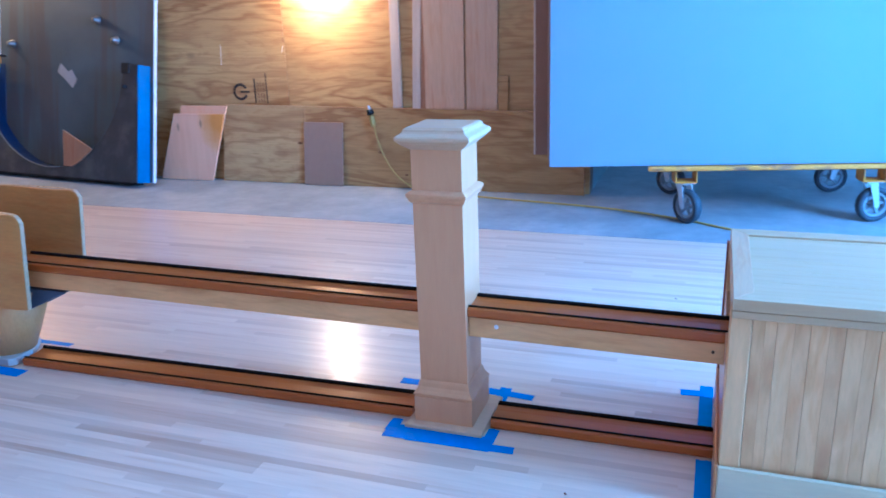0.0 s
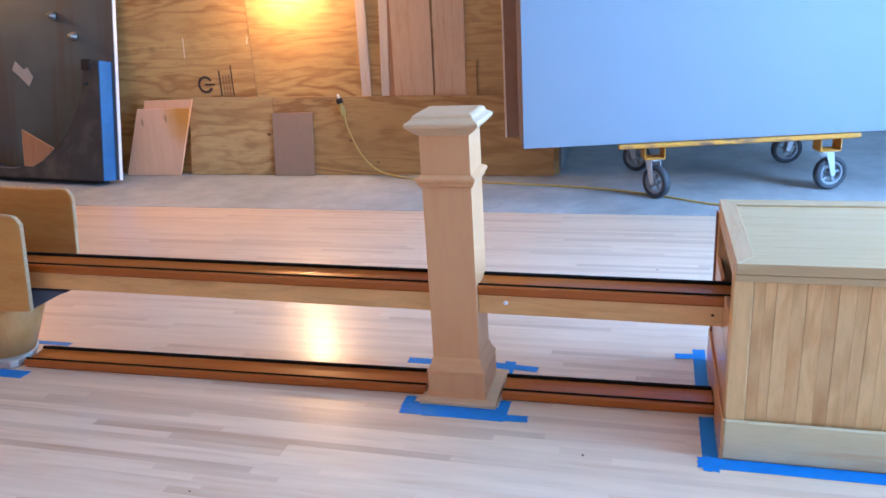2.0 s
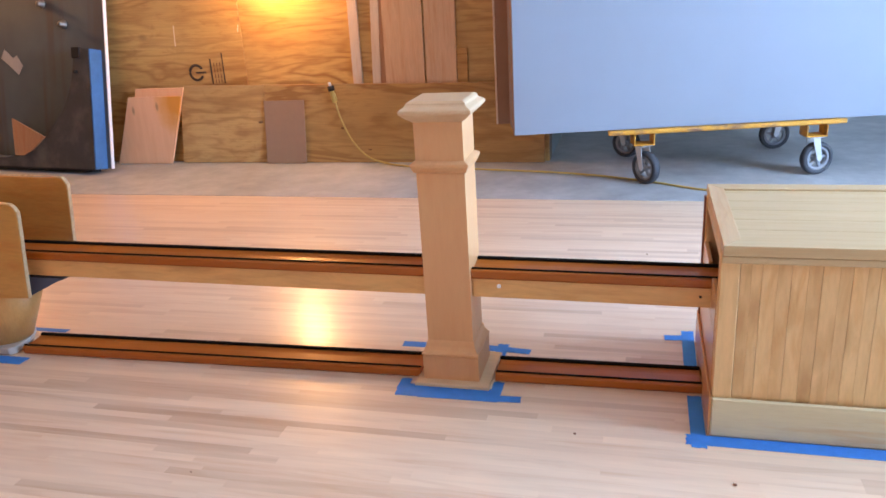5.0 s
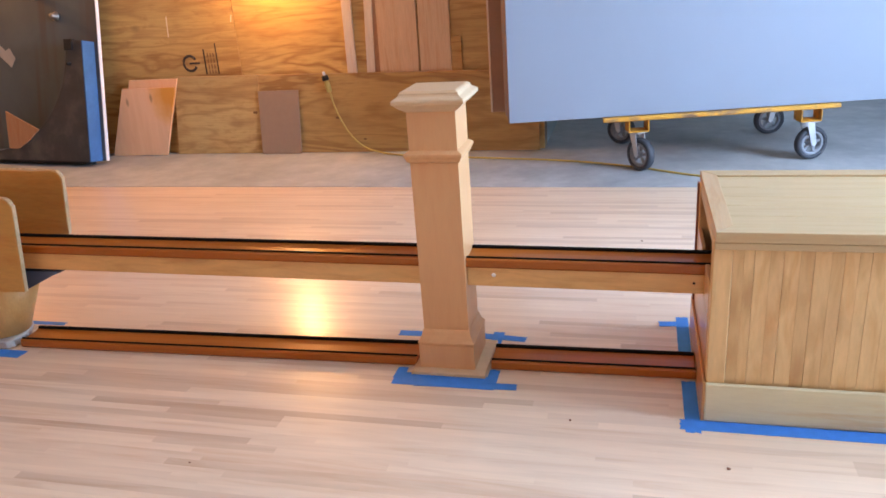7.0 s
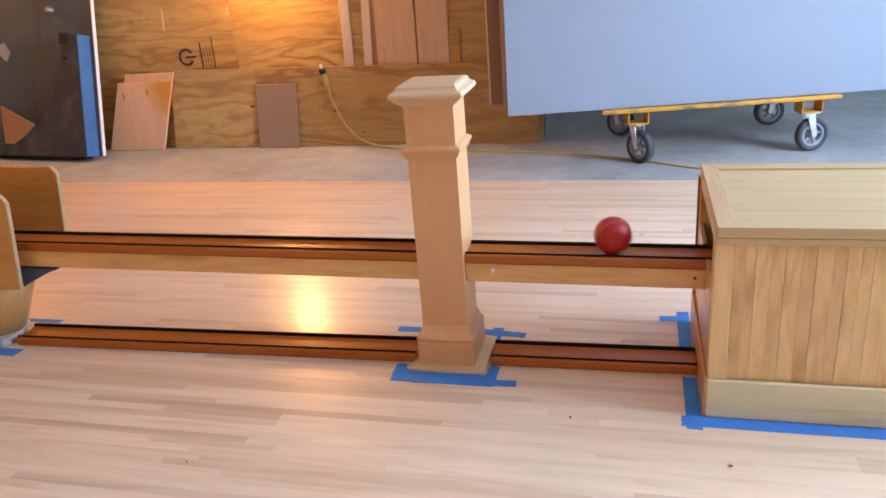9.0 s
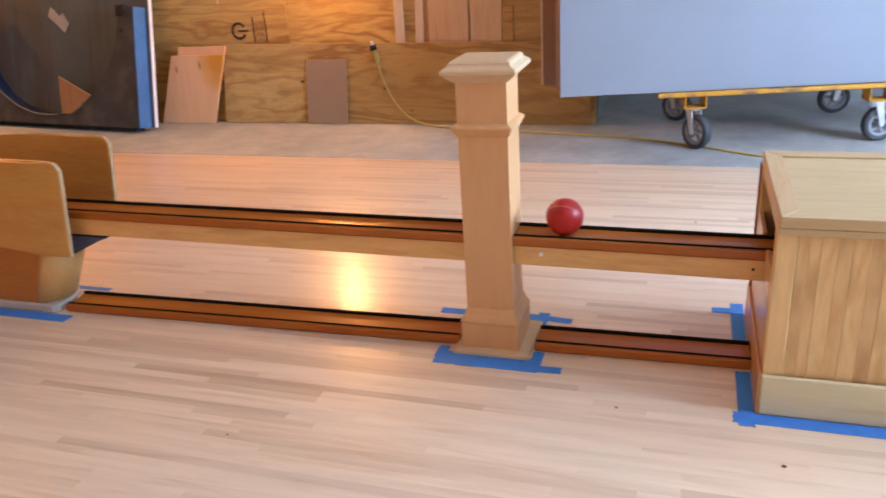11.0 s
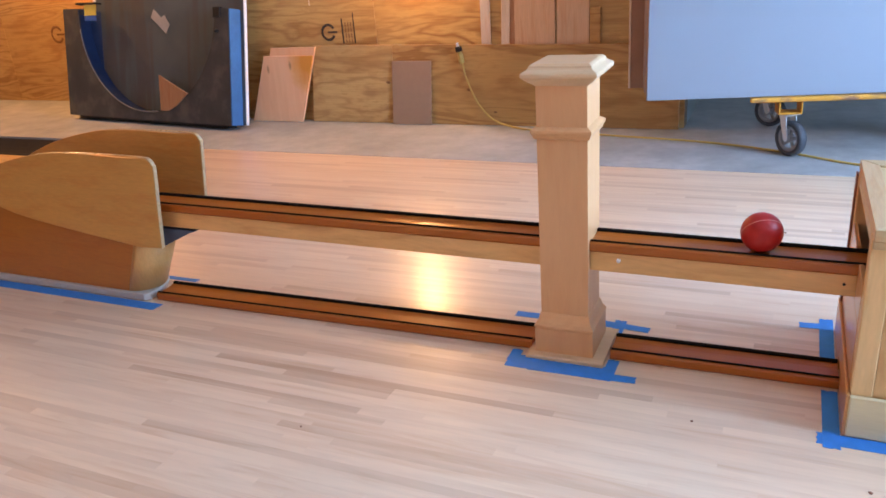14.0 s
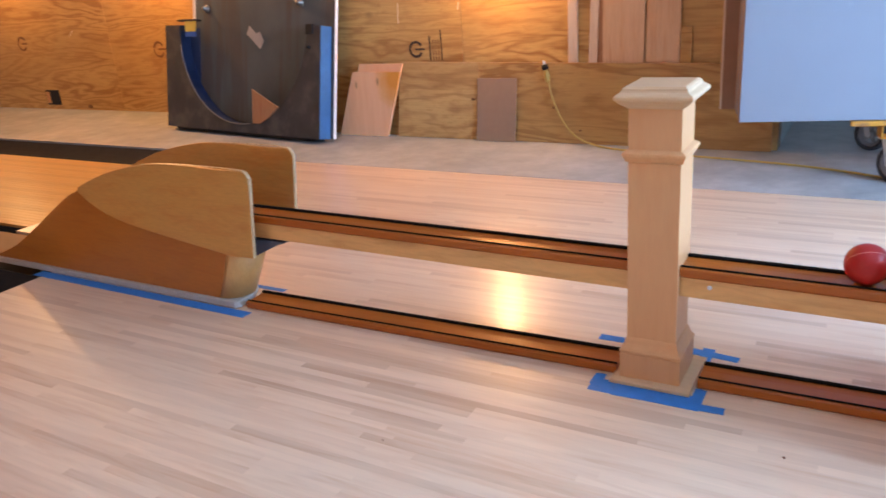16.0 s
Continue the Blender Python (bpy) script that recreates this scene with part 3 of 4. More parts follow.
build_chest()


def hood_curve():
    """The hood's back, from its tall east end down to the lanes: (x, z)."""
    pts = [(-1.62, 0.605), (-1.95, 0.615), (-2.15, 0.602), (-2.40, 0.548), (-2.66, 0.448), (-2.86, 0.340), (-3.05, 0.228), (-3.25, 0.118), (-3.44, 0.045)]
    return [(p[0], p[2]) for p in smooth_line([(x, 0, z) for x, z in pts], 4)]


def build_hood():
    root = thing("ball_return_hood", pose(0, 0, 0), "curved varnished plywood hood of a ball return", "ball return")
    top = hood_curve()
    lower = [(x, z) for x, z in top if x < -2.60]
    line = smooth_line([(-2.615, 0, 0.455), (-2.52, 0, 0.394), (-2.36, 0, 0.338), (-2.05, 0, 0.290), (-1.74, 0, 0.252)], 5)
    line = [(p[0], p[2]) for p in line]
    # stained body, rounded at its east end
    body = [(-1.835, 0.033), (-1.735, 0.285), (-1.80, 0.300), (-2.05, 0.330), (-2.40, 0.400), (-2.615, 0.458), *lower[1:], (-3.44, 0.033)]
    part("hood_body", prism(body, -0.116, 0.10, "y", 0.0), M_HOOD, root, "dark amber stained side panels")
    far_side = [(-2.20, 0.04), (-2.20, 0.355), (-2.40, 0.400), (-2.615, 0.458), *lower[1:], (-3.44, 0.04)]
    part("far_side", prism(far_side, 0.101, 0.236, "y"), M_HOOD, root)

    def round_end(start, end, tip, far):
        """The rounded east end in plan: from the near side round to its tip at x = end, then back."""
        quarter = [k * math.pi / 18 for k in range(1, 9)]
        reach = end - start
        return [(start, -0.1165)] + [(start + reach * math.sin(a), tip - (tip + 0.1165) * math.cos(a)) for a in quarter] + \
               [(start + reach * math.cos(a), tip + (far - tip) * math.sin(a)) for a in [0] + quarter] + [(start, far)]
    nose = bmesh.new()
    lo, hi = [[nose.verts.new((x, y, z)) for x, y in round_end(start, end, tip, far)] for start, end, tip, far, z in ((-1.834, -1.735, -0.03, 0.06, 0.033), (-1.734, -1.636, -0.005, 0.10, 0.284))]
    for k in range(len(lo)):
        nose.faces.new((lo[k - 1], lo[k], hi[k], hi[k - 1])).smooth = 0 < k < len(lo) - 1
    nose.faces.new(lo[::-1]), nose.faces.new(hi)
    bmesh.ops.recalc_face_normals(nose, faces=nose.faces[:])
    part("nose", nose, M_NOSE, root, "pale rounded wooden nose")
    plinth = [(-3.46, -0.128), (-1.745, -0.128), (-1.727, -0.11), (-1.727, -0.03), (-1.80, 0.08), (-2.20, 0.10), (-2.20, 0.240), (-3.46, 0.240)]
    part("plinth", prism(plinth, 0.0025, 0.032, "z", 0.003), M_WHITE, root, "pale grey painted plinth")
    # two thin upright cheeks
    fin = [(-1.583, 0.250), (-1.541, 0.560), (-1.543, 0.583), (-1.554, 0.600), (-1.579, 0.610)] + [(x, z) for x, z in top if -2.60 < x < -1.64] + line[:-1] + [(-1.70, 0.246)]
    for y0, y1, back in ((-0.136, -0.118, 0.0), (0.238, 0.256, -0.094)):
        cheek = part("cheek", prism([(x + back, z) for x, z in fin], y0, y1, "y", 0.0015), M_FIN, root, "golden birch plywood cheek")
        edge = smooth_line([(-1.581, 0, 0.250), (-1.5668, 0, 0.36), (-1.5395, 0, 0.560), (-1.5415, 0, 0.584), (-1.553, 0, 0.6015), (-1.579, 0, 0.6115), (-1.70, 0, 0.616), (-1.95, 0, 0.6165), (-2.15, 0, 0.6035)], 3)
        band = bmesh.new()
        ring = [[band.verts.new((p[0] + 0.0005 + back, yy, p[2] + 0.0004)) for yy in (y0 + 0.001, y1 - 0.001)] for p in edge]
        for a, b in zip(ring, ring[1:]):
            band.faces.new((a[0], a[1], b[1], b[0]))
        bmesh.ops.solidify(band, geom=band.faces[:], thickness=0.0015)
        part("edge_band", band, M_FIN_EDGE, cheek, "pale plywood edge")
    part("throat", block(-1.80, -1.725, -0.06, 0.18, 0.286, 0.345, 0.004), M_STEEL, root, "grey metal throat plate")
    wedge = [(-1.72, 0.19), (-1.52, 0.285), (-1.48, 0.298), (-1.72, 0.298)]
    part("felt_wedge", prism(wedge, -0.05, 0.09, "y"), M_DARKBLUE, root, "dark blue padded wedge")


build_hood()


# ---- tape on the floor ----
def tape(outline, z=0.0012, label="strip of blue masking tape stuck to the floor"):
    solid("masking_tape", prism(outline, z, z + 0.0007, "z"), M_TAPE, label, "tape", "masking tape on the floor")


def strip(x0, y0, x1, y1, w, z=0.0012, seed=0):
    """A torn strip from one point to another."""
    rng = random.Random(seed)
    a, b = Vector((x0, y0)), Vector((x1, y1))
    way = (b - a).normalized()
    side = Vector((-way.y, way.x)) * w / 2
    tear = [a + side * k + way * rng.uniform(-0.003, 0.003) for k in (1, 0.5, 0.1, -0.4, -1)]
    tear2 = [b + side * k + way * rng.uniform(-0.003, 0.003) for k in (-1, -0.3, 0.2, 0.6, 1)]
    tape([tuple(p) for p in tear + tear2], z)


strip(-0.175, -0.152, 0.165, -0.152, 0.078, 0.0004, 1)
strip(-0.10, -0.178, 0.235, -0.166, 0.036, 0.0012, 2)
strip(0.150, -0.155, 0.150, -0.066, 0.035, 0.0020, 3)
strip(-0.162, -0.155, -0.162, -0.085, 0.036, 0.0020, 4)
strip(-0.255, 0.168, 0.13, 0.172, 0.040, 0.0004, 5)
strip(0.060, 0.176, 0.220, 0.160, 0.036, 0.0012, 6)
strip(0.118, 0.205, 0.118, 0.10, 0.040, 0.0020, 7)
strip(0.728, -0.306, 2.10, -0.306, 0.050, 0.0004, 8)
strip(0.762, -0.345, 0.762, -0.066, 0.042, 0.0012, 9)
strip(0.760, 0.064, 0.762, 0.395, 0.042, 0.0012, 10)
strip(0.680, 0.332, 0.780, 0.340, 0.038, 0.0020, 11)
strip(-3.06, -0.156, -1.650, -0.158, 0.054, 0.0004, 12)
strip(-1.84, 0.100, -1.665, 0.100, 0.028, 0.0004, 13)


# ---- the red ball ----
BALL_R = 0.057
ball = thing("bowling_ball", pose(0, 0, 0), "small scuffed red candlepin ball rolling on the track", "ball")
part("shell", lathe([(BALL_R * math.sin(k * math.pi / 28), -BALL_R * math.cos(k * math.pi / 28)) for k in range(29)], steps=40), M_BALL, ball)
part("seam", lathe([(BALL_R - 0.001, -0.0011), (BALL_R + 0.0002, -0.0008), (BALL_R + 0.0002, 0.0008), (BALL_R - 0.001, 0.0011)], pose(0, 0, 0, 62, 0, 25), 48), M_SEAM, ball, "pale scuffed seam line")


# ---- drywall stack on a cart ----
def caster(root, x, y, yaw):
    """A swivel caster under the deck: plate, fork, tyre, rim."""
    m = pose(x, y, 0, 0, 0, yaw)
    fork = block(-0.05, 0.05, -0.045, 0.045, 0.232, 0.240, 0.002)
    for s in (-1, 1):
        prism([(-0.024, 0.232), (0.024, 0.232), (0.046, 0.100), (0.034, 0.086), (0.018, 0.095)], s * 0.036 - 0.003, s * 0.036 + 0.003, "y", bm=fork)
    fork.transform(m)
    part("caster_fork", fork, M_STEEL, root, "bright steel caster fork")
    w = m @ pose(0.034, 0, 0.101, 90, 0, 0)
    tyre = part("caster_wheel", lathe([(0.074, -0.024), (0.088, -0.025), (0.097, -0.020), (0.1005, -0.008), (0.1005, 0.008), (0.097, 0.020), (0.088, 0.025), (0.074, 0.024), (0.074, -0.024)], w, 36), M_TYRE, root, "dark rubber caster wheel")
    rim = lathe([(0.058, -0.018), (0.0735, -0.019), (0.0735, 0.019), (0.058, 0.018), (0.058, -0.018)], w, 32)
    lathe([(0.0, -0.026), (0.020, -0.026), (0.022, -0.02), (0.022, 0.02), (0.020, 0.026), (0.0, 0.026)], w, 16, rim)
    for k in range(5):
        spoke = block(0.019, 0.061, -0.009, 0.009, -0.006, 0.006, 0.002)
        spoke.transform(w @ pose(0, 0, 0, 0, 0, 72 * k + 10))
        joined(rim, spoke)
    part("rim", rim, M_RIM, tyre, "grey spoked rim")


CART = pose(-0.157, 2.25, 0, 0, 0, 13.2)


def build_cart():
    root = thing("drywall_cart", CART, "yellow steel drywall cart on four large casters", "cart")
    part("deck", block(0.58, 1.93, 0.0, 0.86, 0.312, 0.342, 0.004), M_CART, root, "scuffed yellow steel deck")
    part("front_lip", block(0.555, 1.955, -0.022, -0.001, 0.318, 0.345, 0.005), M_CART, root, "scuffed yellow steel edge")
    for x, y, yaw in ((0.775, 0.06, -58), (1.79, 0.04, 10), (0.80, 0.78, -40), (1.885, 0.77, 175)):
        bracket = block(x - 0.062, x + 0.062, y - 0.055, y + 0.055, 0.2415, 0.249, 0.002)
        block(x - 0.062, x - 0.054, y - 0.055, y + 0.055, 0.2492, 0.3115, 0.002, bracket)
        block(x + 0.054, x + 0.062, y - 0.055, y + 0.055, 0.2492, 0.3115, 0.002, bracket)
        part("caster_bracket", bracket, M_CART, root)
        caster(root, x, y, yaw)


build_cart()


def build_sheets():
    lean = CART @ pose(0, 0, 0.347, 1.0, 0, 0)
    for k in range(24):
        y, jog = 0.004 + k * 0.0165, 0.0 if k == 0 else random.Random(k).uniform(-0.006, 0.010)
        root = thing("drywall_sheet", lean @ pose(jog, y, 0), "grey gypsum board standing on edge in a stack" if k else "pale blue-grey gypsum board at the front of a stack", "drywall", "stacked drywall sheets")
        part("core", block(0, 2.44, 0.0008, 0.0150, 0, 1.22, 0.001), M_BOARD_EDGE, root)
        part("face_paper", block(0.001, 2.439, 0.0, 0.0007, 0.001, 1.219), M_BOARD, root)


build_sheets()
solid("hardboard_sheet", block(-0.075, 2.34, 0.0, 0.02, 0.0, 1.22, 0.002), M_BROWN, "dark brown board standing behind the drywall stack", "board", m=CART @ pose(0, 0.43, 0.3425))
solid("pine_edge", block(-0.087, -0.0765, -0.001, 0.022, 0.0, 1.22, 0.002), M_PINE, "pale batten edging a dark brown board", "batten", m=CART @ pose(0, 0.43, 0.3425))


# ---- the dark U-shaped unit and panel against the wall ----
def build_machine():
    base = pose(-3.44, 2.60, 0.024, 0, 0, -7.2)
    lean, back_lean = 11.2, 11.2
    m = base @ pose(0, 0, 0, -lean, 0, 0)
    spread = math.tan(radians(back_lean - lean))
    root = thing("pinspotter_cradle", m, "charcoal cradle with a half-round cut and blue side", "machine part")
    w, h, d = 2.07, 0.955, 0.12
    cx, r = -1.00, 0.85
    arc = [(cx + r * math.cos(a), 0.905 - 0.815 * math.sin(a)) for a in [math.pi * k / 32 for k in range(33)]]
    outline = [(0, 0.022), (0, h - 0.04), (cx + r, h - 0.03), *arc, (cx - r, h), (-w, h), (-w, 0.022)]
    part("cradle_front", prism(outline, 0.0, d, "y", 0.0), M_MACHINE, root)
    part("cradle_side", prism([(0.002, 0.022), (d, 0.022), (d, h - 0.04), (0.002, h - 0.04)], 0.001, 0.012, "x", 0.002), M_BLUE, root, "blue painted side")
    lining = bmesh.new()
    rows = [[lining.verts.new((cx + (r - 0.004) * math.cos(a), yy, 0.905 - 0.811 * math.sin(a))) for yy in (0.012, d + spread * (0.905 - 0.811 * math.sin(a)) - 0.006)] for a in [math.pi * k / 32 for k in range(33)]]
    for a, b in zip(rows, rows[1:]):
        lining.faces.new((a[0], b[0], b[1], a[1]))
    bmesh.ops.solidify(lining, geom=lining.faces[:], thickness=0.003)
    part("lining", lining, M_NAVY, root, "dark blue curved lining")
    rim = tube([(cx + (r - 0.003) * math.cos(a), -0.002, 0.905 - 0.812 * math.sin(a)) for a in [math.pi * (0.45 + 0.5 * k / 20) for k in range(21)]], 0.005, 6)
    part("lining_back", block(-2.0, -1.70, d - 0.006, d + 0.002, 0.05, 0.94, 0.001), M_NAVY, root, "dark blue backing")
    part("rim_wire", rim, M_WORN, root, "worn bright rim")
    part("foot", block(-w + 0.1, -0.06, 0.03, d, 0.002, 0.022), M_BLACK, root)
    part("label", block(-1.76, -1.60, -0.004, -0.001, 0.895, 0.985), M_YELLOW, root, "yellow label")
    part("label_band", block(-1.76, -1.60, -0.004, -0.001, 0.85, 0.892), M_LABEL_BLUE, root, "blue label band")
    part("clip", block(-1.87, -1.60, -0.012, 0.06, 0.987, 1.003, 0.003), M_BLACK, root, "black clip bar")
    part("clip", block(0.62 - 0.78, 0.70 - 0.78, -0.01, 0.02, 0.85, 0.93, 0.004), M_BLACK, root, "black clip")
    part("latch", lathe([(0, 0), (0.014, 0), (0.014, 0.02), (0.009, 0.03), (0, 0.032)], pose(-0.12, -0.001, 0.75, 90, 0, 0), 14), M_BLACK, root, "black metal stud")
    panel = thing("slate_panel", base @ pose(0, 0.12, 0.022, -back_lean, 0, 0) @ pose(0, -0.12, -0.022), "tall slate-grey panel with white edge behind the cradle", "panel")
    part("sheet", block(-1.76, 0.045, d + 0.003, d + 0.025, 0.002, 1.52, 0.002), M_BACKPANEL, panel)
    part("edge_strip", block(0.046, 0.056, d + 0.001, d + 0.03, 0.002, 1.52, 0.002), M_PLASTER, panel, "white edge strip")
    part("edge_strip", block(-1.80, -1.761, d + 0.001, d + 0.03, 0.99, 1.52, 0.002), M_PLASTER, panel, "white edge strip")
    y = d - 0.001
    part("sticker", prism([(-0.99, 0.92), (-0.90, 0.85), (-0.86, 0.87), (-0.80, 0.79), (-0.85, 0.72), (-0.94, 0.79), (-1.03, 0.85)], y - 0.001, y + 0.002, "y"), M_STICKER, panel, "pale torn sticker")
    for x, z in ((-1.58, 1.08), (-0.34, 1.09), (-0.55, 1.25)):
        part("knob", lathe([(0, 0), (0.034, 0), (0.034, 0.012), (0.020, 0.018), (0.020, 0.045), (0.014, 0.052), (0, 0.053)], pose(x, y, z, 90, 0, 0), 18), M_BRASS, panel, "dull metal knob")
    part("wood_scrap", prism([(-0.81, 0.40), (-0.476, 0.26), (-0.60, 0.165), (-0.71, 0.11), (-0.80, 0.11)], -0.018, -0.002, "y", 0.002), M_SCRAP, root, "triangular scrap of reddish wood")


build_machine()


# ---- timber leaning on the plywood wall ----
def leaning(name, outline, y, thick, material, label, lean=0.0, bevel=0.002):
    """A board given by its outline (x, z) on the wall; lean: degrees its top goes back."""
    zlow = min(z for _, z in outline)
    xlow = outline[0][0]
    solid(name, prism([(x - xlow, z - zlow) for x, z in outline], 0, thick, "y", bevel), material, label, "lumber", "timber leaning on the wall", m=pose(xlow, y, zlow, -lean, 0, 0))


def ply_offcut(outline, y, material, label):
    """A plywood offcut: face veneer in front of a core of darker plies."""
    xlow, zlow = outline[0]
    shape = [(x - xlow, z - zlow) for x, z in outline]
    root = thing("plywood_offcut", pose(xlow, y, zlow), label, "lumber", "timber leaning on the wall")
    part("face_veneer", prism(shape, 0, 0.0035, "y", 0.0008), material, root)
    for k in range(3):
        part("ply", prism(shape, 0.0037 + 0.0047 * k, 0.0082 + 0.0047 * k, "y"), M_PLY_LOW if k % 2 else M_SCRAP, root)


def rect(x0, x1, z0, z1, skew=0.0):
    return [(x0, z0), (x1, z0), (x1 + skew, z1), (x0 + skew, z1)]


leaning("lumber_strip", rect(-1.458, -1.388, 0.003, 2.10, 0.02), 3.035, 0.018, M_PINE, "pale narrow lath standing against the plywood wall")
leaning("lumber_strip", rect(-1.332, -1.272, 0.003, 2.25, 0.11), 3.035, 0.018, M_PINE, "pale narrow lath standing against the plywood wall")
# thin dark reddish filler in the gap between lath and board
leaning("lumber_strip", rect(-1.262, -1.214, 0.003, 2.05, 0.05), 3.042, 0.012, M_SCRAP, "dark reddish narrow strip between lath and board")
leaning("pine_board", rect(-1.208, -0.920, 0.003, 1.90, 0.02), 3.035, 0.016, M_PINEBOARD, "wide knotty pine board standing against the plywood wall")
leaning("pine_board", rect(-0.912, -0.690, 0.003, 1.9, 0.03), 3.036, 0.016, M_PINEBOARD, "shorter pine board standing beside a taller one")
leaning("pine_offcut", rect(-0.680, -0.606, 0.003, 0.80, 0.005), 3.036, 0.016, M_PLY_LOW, "brown plywood strip standing against the wall")
ply_offcut([(-2.93, 0.003), (-2.175, 0.003), (-2.155, 0.590), (-2.85, 0.600)], 3.006, M_PLY_PALE, "pale plywood offcut standing along the wall")
ply_offcut([(-2.173, 0.003), (-0.075, 0.003), (-0.080, 0.560), (-2.153, 0.590)], 3.006, M_PLY_LOW, "long dark-figured plywood offcut standing along the wall")
leaning("reddish_board", [(-3.42, 0.003), (-3.02, 0.003), (-2.815, 0.590), (-3.235, 0.590)], 2.987, 0.014, M_PINK, "reddish wooden offcut behind a shorter one")
red = thing("reddish_board", pose(-3.50, 2.968, 0.003), "reddish wooden offcut with an orange stain leaning on the wall", "lumber", "timber leaning on the wall")
part("board", prism([(0, 0), (0.49, 0), (0.665, 0.525), (0.20, 0.525)], 0, 0.016, "y", 0.002), M_STAINED, red)
leaning("hardboard_piece", rect(-2.19, -1.866, 0.003, 0.476, 0.03), 2.975, 0.008, M_GREYBOARD, "brown hardboard rectangle leaning on the plywood offcut", 1.5)
leaning("dark_offcut", rect(-3.42, -3.34, 0.003, 0.45, 0.10), 3.0, 0.014, M_RED_WOOD, "dark red-brown offcut behind the reddish board")


# ---- stencilled marks on the plywood ----
def ring_mark(x, z, y, r, label="black stencilled grade mark on plywood", ink=None):
    ink = ink or M_INK
    root = thing("grade_mark", pose(x, y, z), label, "marking", "grade marks on the wall")
    arc = tube([(r * math.cos(a), 0, r * math.sin(a)) for a in [0.5 + 5.3 * k / 24 for k in range(25)]], r * 0.2, 6)
    arc.transform(Matrix.Diagonal((1, 0.12, 1, 1)))
    part("ring", arc, ink, root)
    part("bar", block(-r * 0.1, r * 1.45, -0.001, 0.001, -r * 0.13, r * 0.13), ink, root)
    return root


g = ring_mark(-2.722, 0.690, WALL_Y - 0.0015, 0.055)
for dx, z0, z1, w in ((0.122, -0.085, 0.10, 0.011), (0.226, -0.085, 0.14, 0.008)):
    part("bar", block(dx, dx + w, -0.001, 0.001, z0, z1), M_INK, g)
for dx in (0.152, 0.176, 0.200):
    for z0, z1 in ((-0.08, -0.055), (-0.045, -0.012), (-0.002, 0.03), (0.04, 0.07)):
        part("bar", block(dx, dx + 0.008, -0.001, 0.001, z0, z1), M_FAINT, g)
ring_mark(-6.347, 0.682, 3.6585, 0.075, "faint brown grade mark on plywood", M_FAINT)
ring_mark(-8.748, 0.79, 3.6585, 0.075, "faint brown grade mark on plywood", M_FAINT)
for x, y, z, ln, turn in ((-2.862, WALL_Y, 0.965, 0.15, 4), (-2.325, WALL_Y, 1.00, 0.05, 10), (-7.77, 3.66, 0.885, 0.10, 55)):
    solid("scratch", block(-0.004, 0.004, -0.0012, -0.0002, -ln / 2, ln / 2), M_PALE, "pale fresh scratch on the plywood wall", "marking", "scratches on the wall", m=pose(x, y, z, 0, turn, 0))
# dark brown discs: knots, and plain spots beside the cord
for x, y, z, r in ((-1.555, 3.006, 0.262, 0.013), (-2.215, 3.006, 0.315, 0.013), (-1.36, 3.006, 0.10, 0.009), (-7.72, 3.66, 0.042, 0.030)):
    solid("plywood_spot", lathe([(0, 0), (r, 0), (r * 0.7, 0.0008), (0, 0.0008)], pose(0, 0, 0, 90, 0, 0) @ Matrix.Diagonal((1.5, 0.8, 1, 1)), 14), M_FAINT, "dark brown spot in the plywood", "knot", "knots in the plywood", m=pose(x, y - 0.0002, z))
outlet = thing("wall_outlet_hole", pose(-8.386, 3.655, 0.142), "square black outlet hole cut in plywood", "outlet")
part("box_frame", block(-0.13, 0.13, -0.004, 0.002, -0.09, 0.09, 0.001), M_BLACK, outlet)
part("device", block(-0.12, -0.05, -0.008, -0.0045, -0.07, 0.07, 0.001), M_RED_WOOD, outlet)


# ---- lamps and cord ----
def build_lamp(place):
    x, y, z, _ = place
    wall = WALL_Y if x > -4 else 3.66
    root = thing("wall_lamp", pose(x, y, z), "lit bare bulb in a white wall lampholder", "lamp", "lamps on the wall")
    part("lampholder", lathe([(0, 0), (0.055, 0), (0.055, 0.02), (0.030, 0.035), (0.024, 0.05), (0, 0.05)], pose(0, wall - y, 0.10, 90, 0, 0), 24), M_PORCELAIN, root)
    part("arm", tube(smooth_line([(0, wall - y - 0.04, 0.10), (0, (wall - y) * 0.4, 0.115), (0, 0, 0.09), (0, 0, 0.06)], 5), 0.012, 8), M_PORCELAIN, root)
    bulb = part("bulb", lathe([(0, -0.045), (0.02, -0.041), (0.035, -0.025), (0.038, -0.005), (0.032, 0.02), (0.018, 0.042), (0.014, 0.06), (0, 0.06)], None, 24), M_BULB, root, "glowing bulb")
    bulb.visible_shadow = False


for place in LAMPS:
    build_lamp(place)

cord = thing("extension_cord", pose(0, 0, 0), "yellow extension cord hanging down the wall and across concrete", "cord")
line = smooth_line([(-1.590, 2.972, 0.53), (-1.578, 2.968, 0.45), (-1.550, 2.965, 0.337), (-1.475, 2.962, 0.175), (-1.362, 2.955, 0.058), (-1.21, 2.93, 0.014), (-1.05, 2.88, 0.007), (-0.80, 2.835, 0.007), (-0.45, 2.78, 0.007),
                    (0.10, 2.69, 0.007), (0.55, 2.53, 0.007), (0.98, 2.29, 0.007), (1.55, 2.12, 0.007), (2.4, 2.35, 0.007), (4.3, 2.6, 0.007)], 8)
part("cable", tube(line, 0.0065, 8), M_CORD, cord)
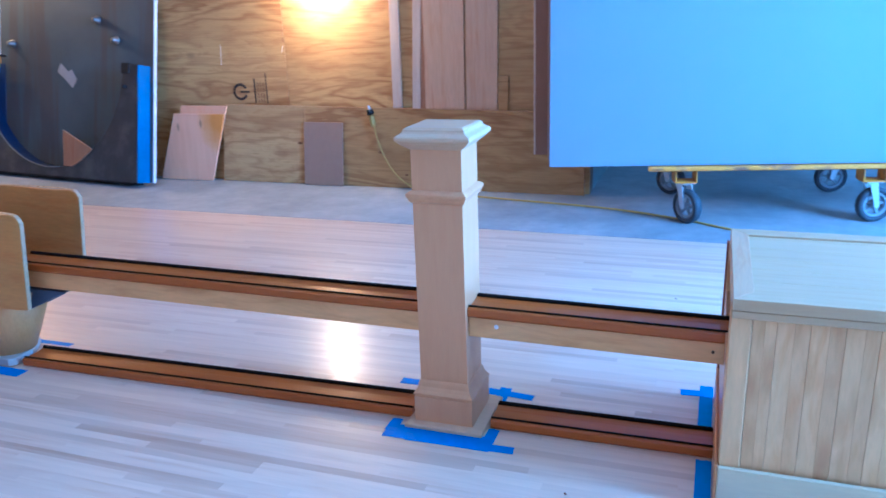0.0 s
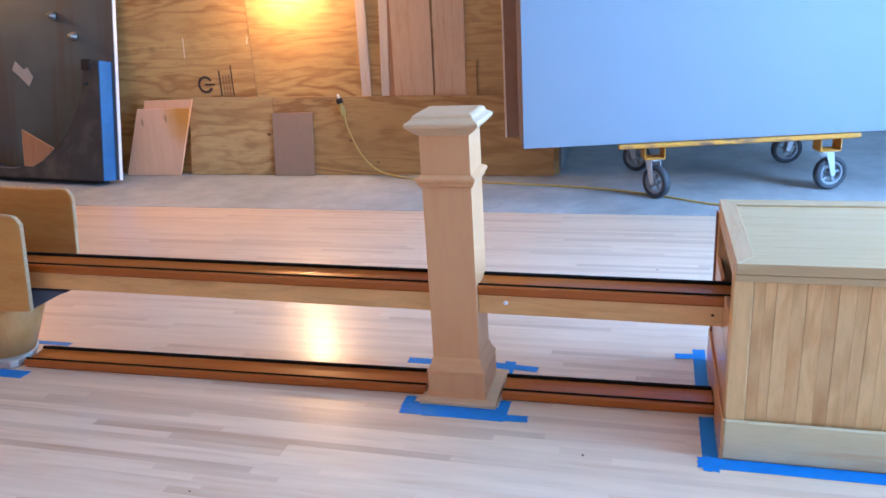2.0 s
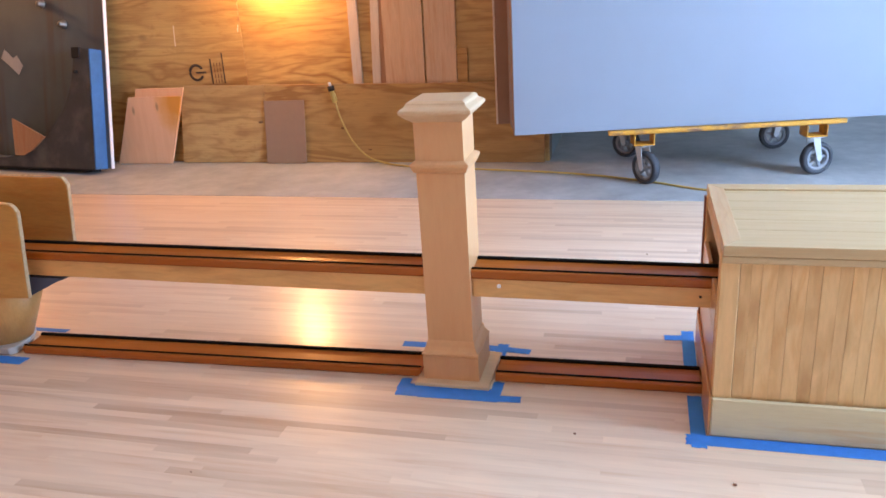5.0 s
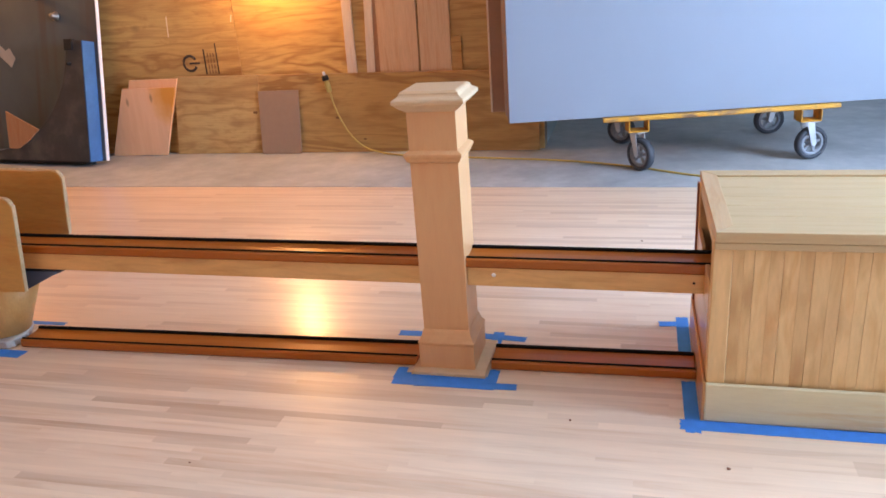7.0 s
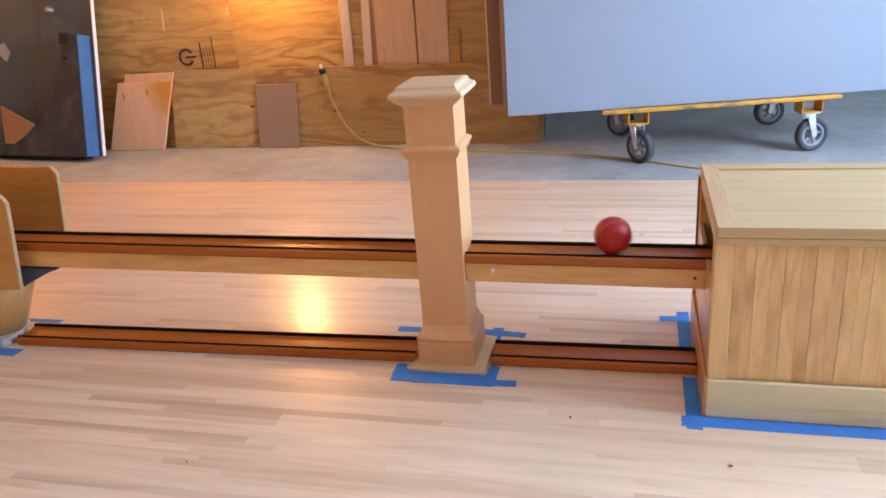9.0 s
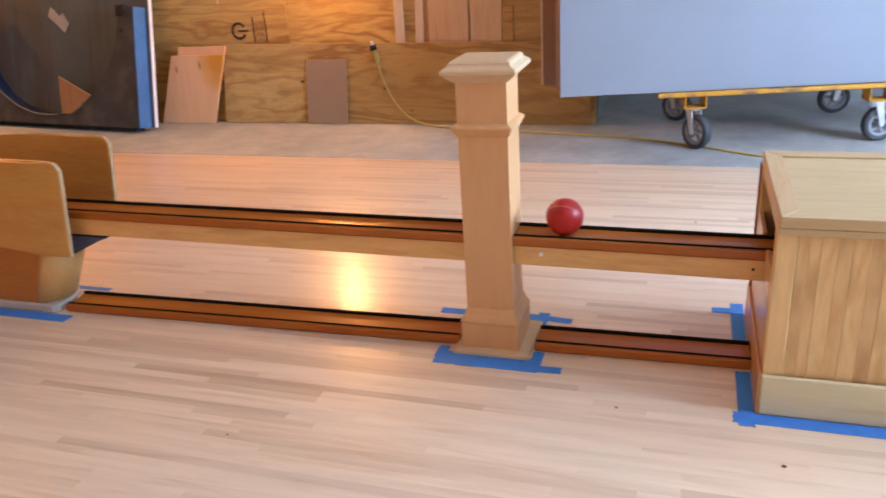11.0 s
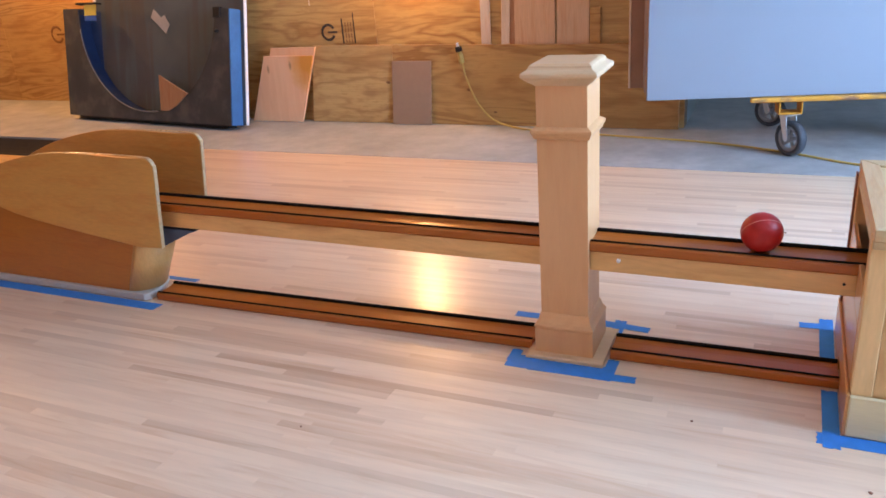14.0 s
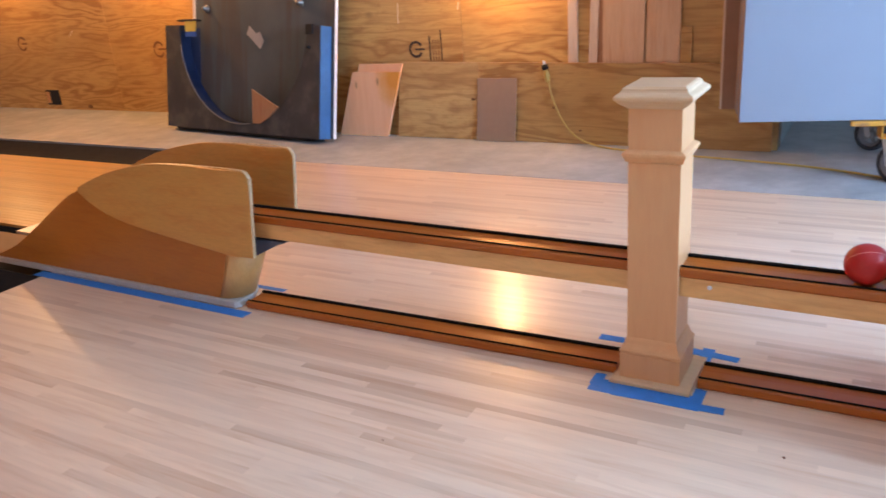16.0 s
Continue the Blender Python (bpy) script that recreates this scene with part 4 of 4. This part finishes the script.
part("plug", lathe([(0, 0), (0.014, 0), (0.020, 0.01), (0.020, 0.065), (0.013, 0.085), (0, 0.085)], pose(-1.581, 2.968, 0.455, 0, -12, 0), 14), M_CORD, cord, "yellow plug body")
part("plug_collar", lathe([(0, 0), (0.024, 0), (0.024, 0.035), (0, 0.035)], pose(-1.599, 2.968, 0.540, 0, -12, 0), 14), M_BLACK, cord, "black plug collar")
part("plug_face", lathe([(0, 0), (0.011, 0), (0.008, 0.028), (0, 0.028)], pose(-1.607, 2.968, 0.576, 0, -12, 0), 14), M_PLASTER, cord, "white plug face")


for k, (x, y, r) in enumerate(((0.840, -0.499, 0.006), (0.418, -0.329, 0.004), (-0.622, -0.685, 0.003), (0.62, 1.20, 0.006), (0.30, 0.95, 0.004))):
    rng = random.Random(40 + k)
    solid("wood_chip", prism([(r * rng.uniform(0.6, 1.3) * math.cos(a), r * rng.uniform(0.5, 1.0) * math.sin(a)) for a in (0, 1.1, 2.2, 3.3, 4.5, 5.4)], 0.0004, 0.003, "z"), M_DARKTRIM,
          "tiny dark wood chip lying on the floor", "debris", "chips on the floor", m=pose(x, y, 0))


# ---- strip flooring, laid last ----
def lay_floor():
    root = thing("floor", pose(0, 0, 0), "pale maple strip flooring of a bowling approach", "floor", kind="structure")
    rng = random.Random(7)
    width, near, rest = 0.031, [], bmesh.new()
    lengths = (0.4, 0.6, 0.9, 1.2, 1.6)
    shared = {}
    rows = int((FLOOR_Y1 - FLOOR_Y0) / width)
    for r in range(rows):
        y0 = FLOOR_Y1 - (r + 1) * width
        x = FLOOR_X0 if y0 < 0.26 else FLOOR_X0 - 0.9
        first = True
        while x < FLOOR_X1 - 0.01:
            ln = rng.choice(lengths)
            if first:
                ln, first = rng.choice((0.2, 0.35, 0.5, 0.7, 0.9)), False
            ln = min(ln, FLOOR_X1 - x)
            near_one = -1.45 < y0 < 0.30 and -2.2 < x < 1.2
            if near_one and len(near) < 300 and ln in lengths:
                near.append((x, y0, ln))
            else:
                block(x, x + ln, y0, y0 + width, -0.018, rng.uniform(-0.00008, 0.0), bm=rest)
            x += ln
    data = to_mesh("floor_strips", rest, M_FLOOR_REST)
    ob = part("floor_strips", data, None, root)
    tagged(ob, kind="stuff")
    for x, y, ln in near:
        if ln not in shared:
            shared[ln] = to_mesh("floor_strip", block(0.0, ln, 0.0, width, -0.018, 0.0), M_FLOOR)
        part("floor_strip", shared[ln], None, root, m=pose(x, y, rng.uniform(-0.00008, 0.0)))


lay_floor()


# ---- what moves ----
def motions():
    """The ball rolls out of the chest, touches the post and rolls slowly back to rest."""
    keys = [(0, 1.15), (8.0, 1.15), (8.2, 1.10), (8.4, 0.965), (8.5, 0.882), (8.6, 0.797), (8.7, 0.715), (9.0, 0.525), (9.3, 0.36), (9.6, 0.232), (9.9, 0.155), (10.15, 0.136),
            (10.4, 0.134), (10.6, 0.145), (10.8, 0.179), (11.0, 0.222), (11.5, 0.315), (12.0, 0.402), (12.5, 0.468), (13.0, 0.516), (13.5, 0.541), (14.0, 0.548), (14.5, 0.551), (15.0, 0.553), (16.0, 0.553)]
    rows = []
    for n in range(161):
        t = n / 10
        x = float(np.interp(t, [k[0] for k in keys], [k[1] for k in keys]))
        if 0.1 < t < 7.9:
            continue
        z = 0.300 + 0.064 + 0.0262 + BALL_R - x * math.tan(radians(TILT))
        rows.append((t, pose(x, 0, z, 0, math.degrees((x - 1.15) / BALL_R), 0)))
    walk(ball, rows)


motions()
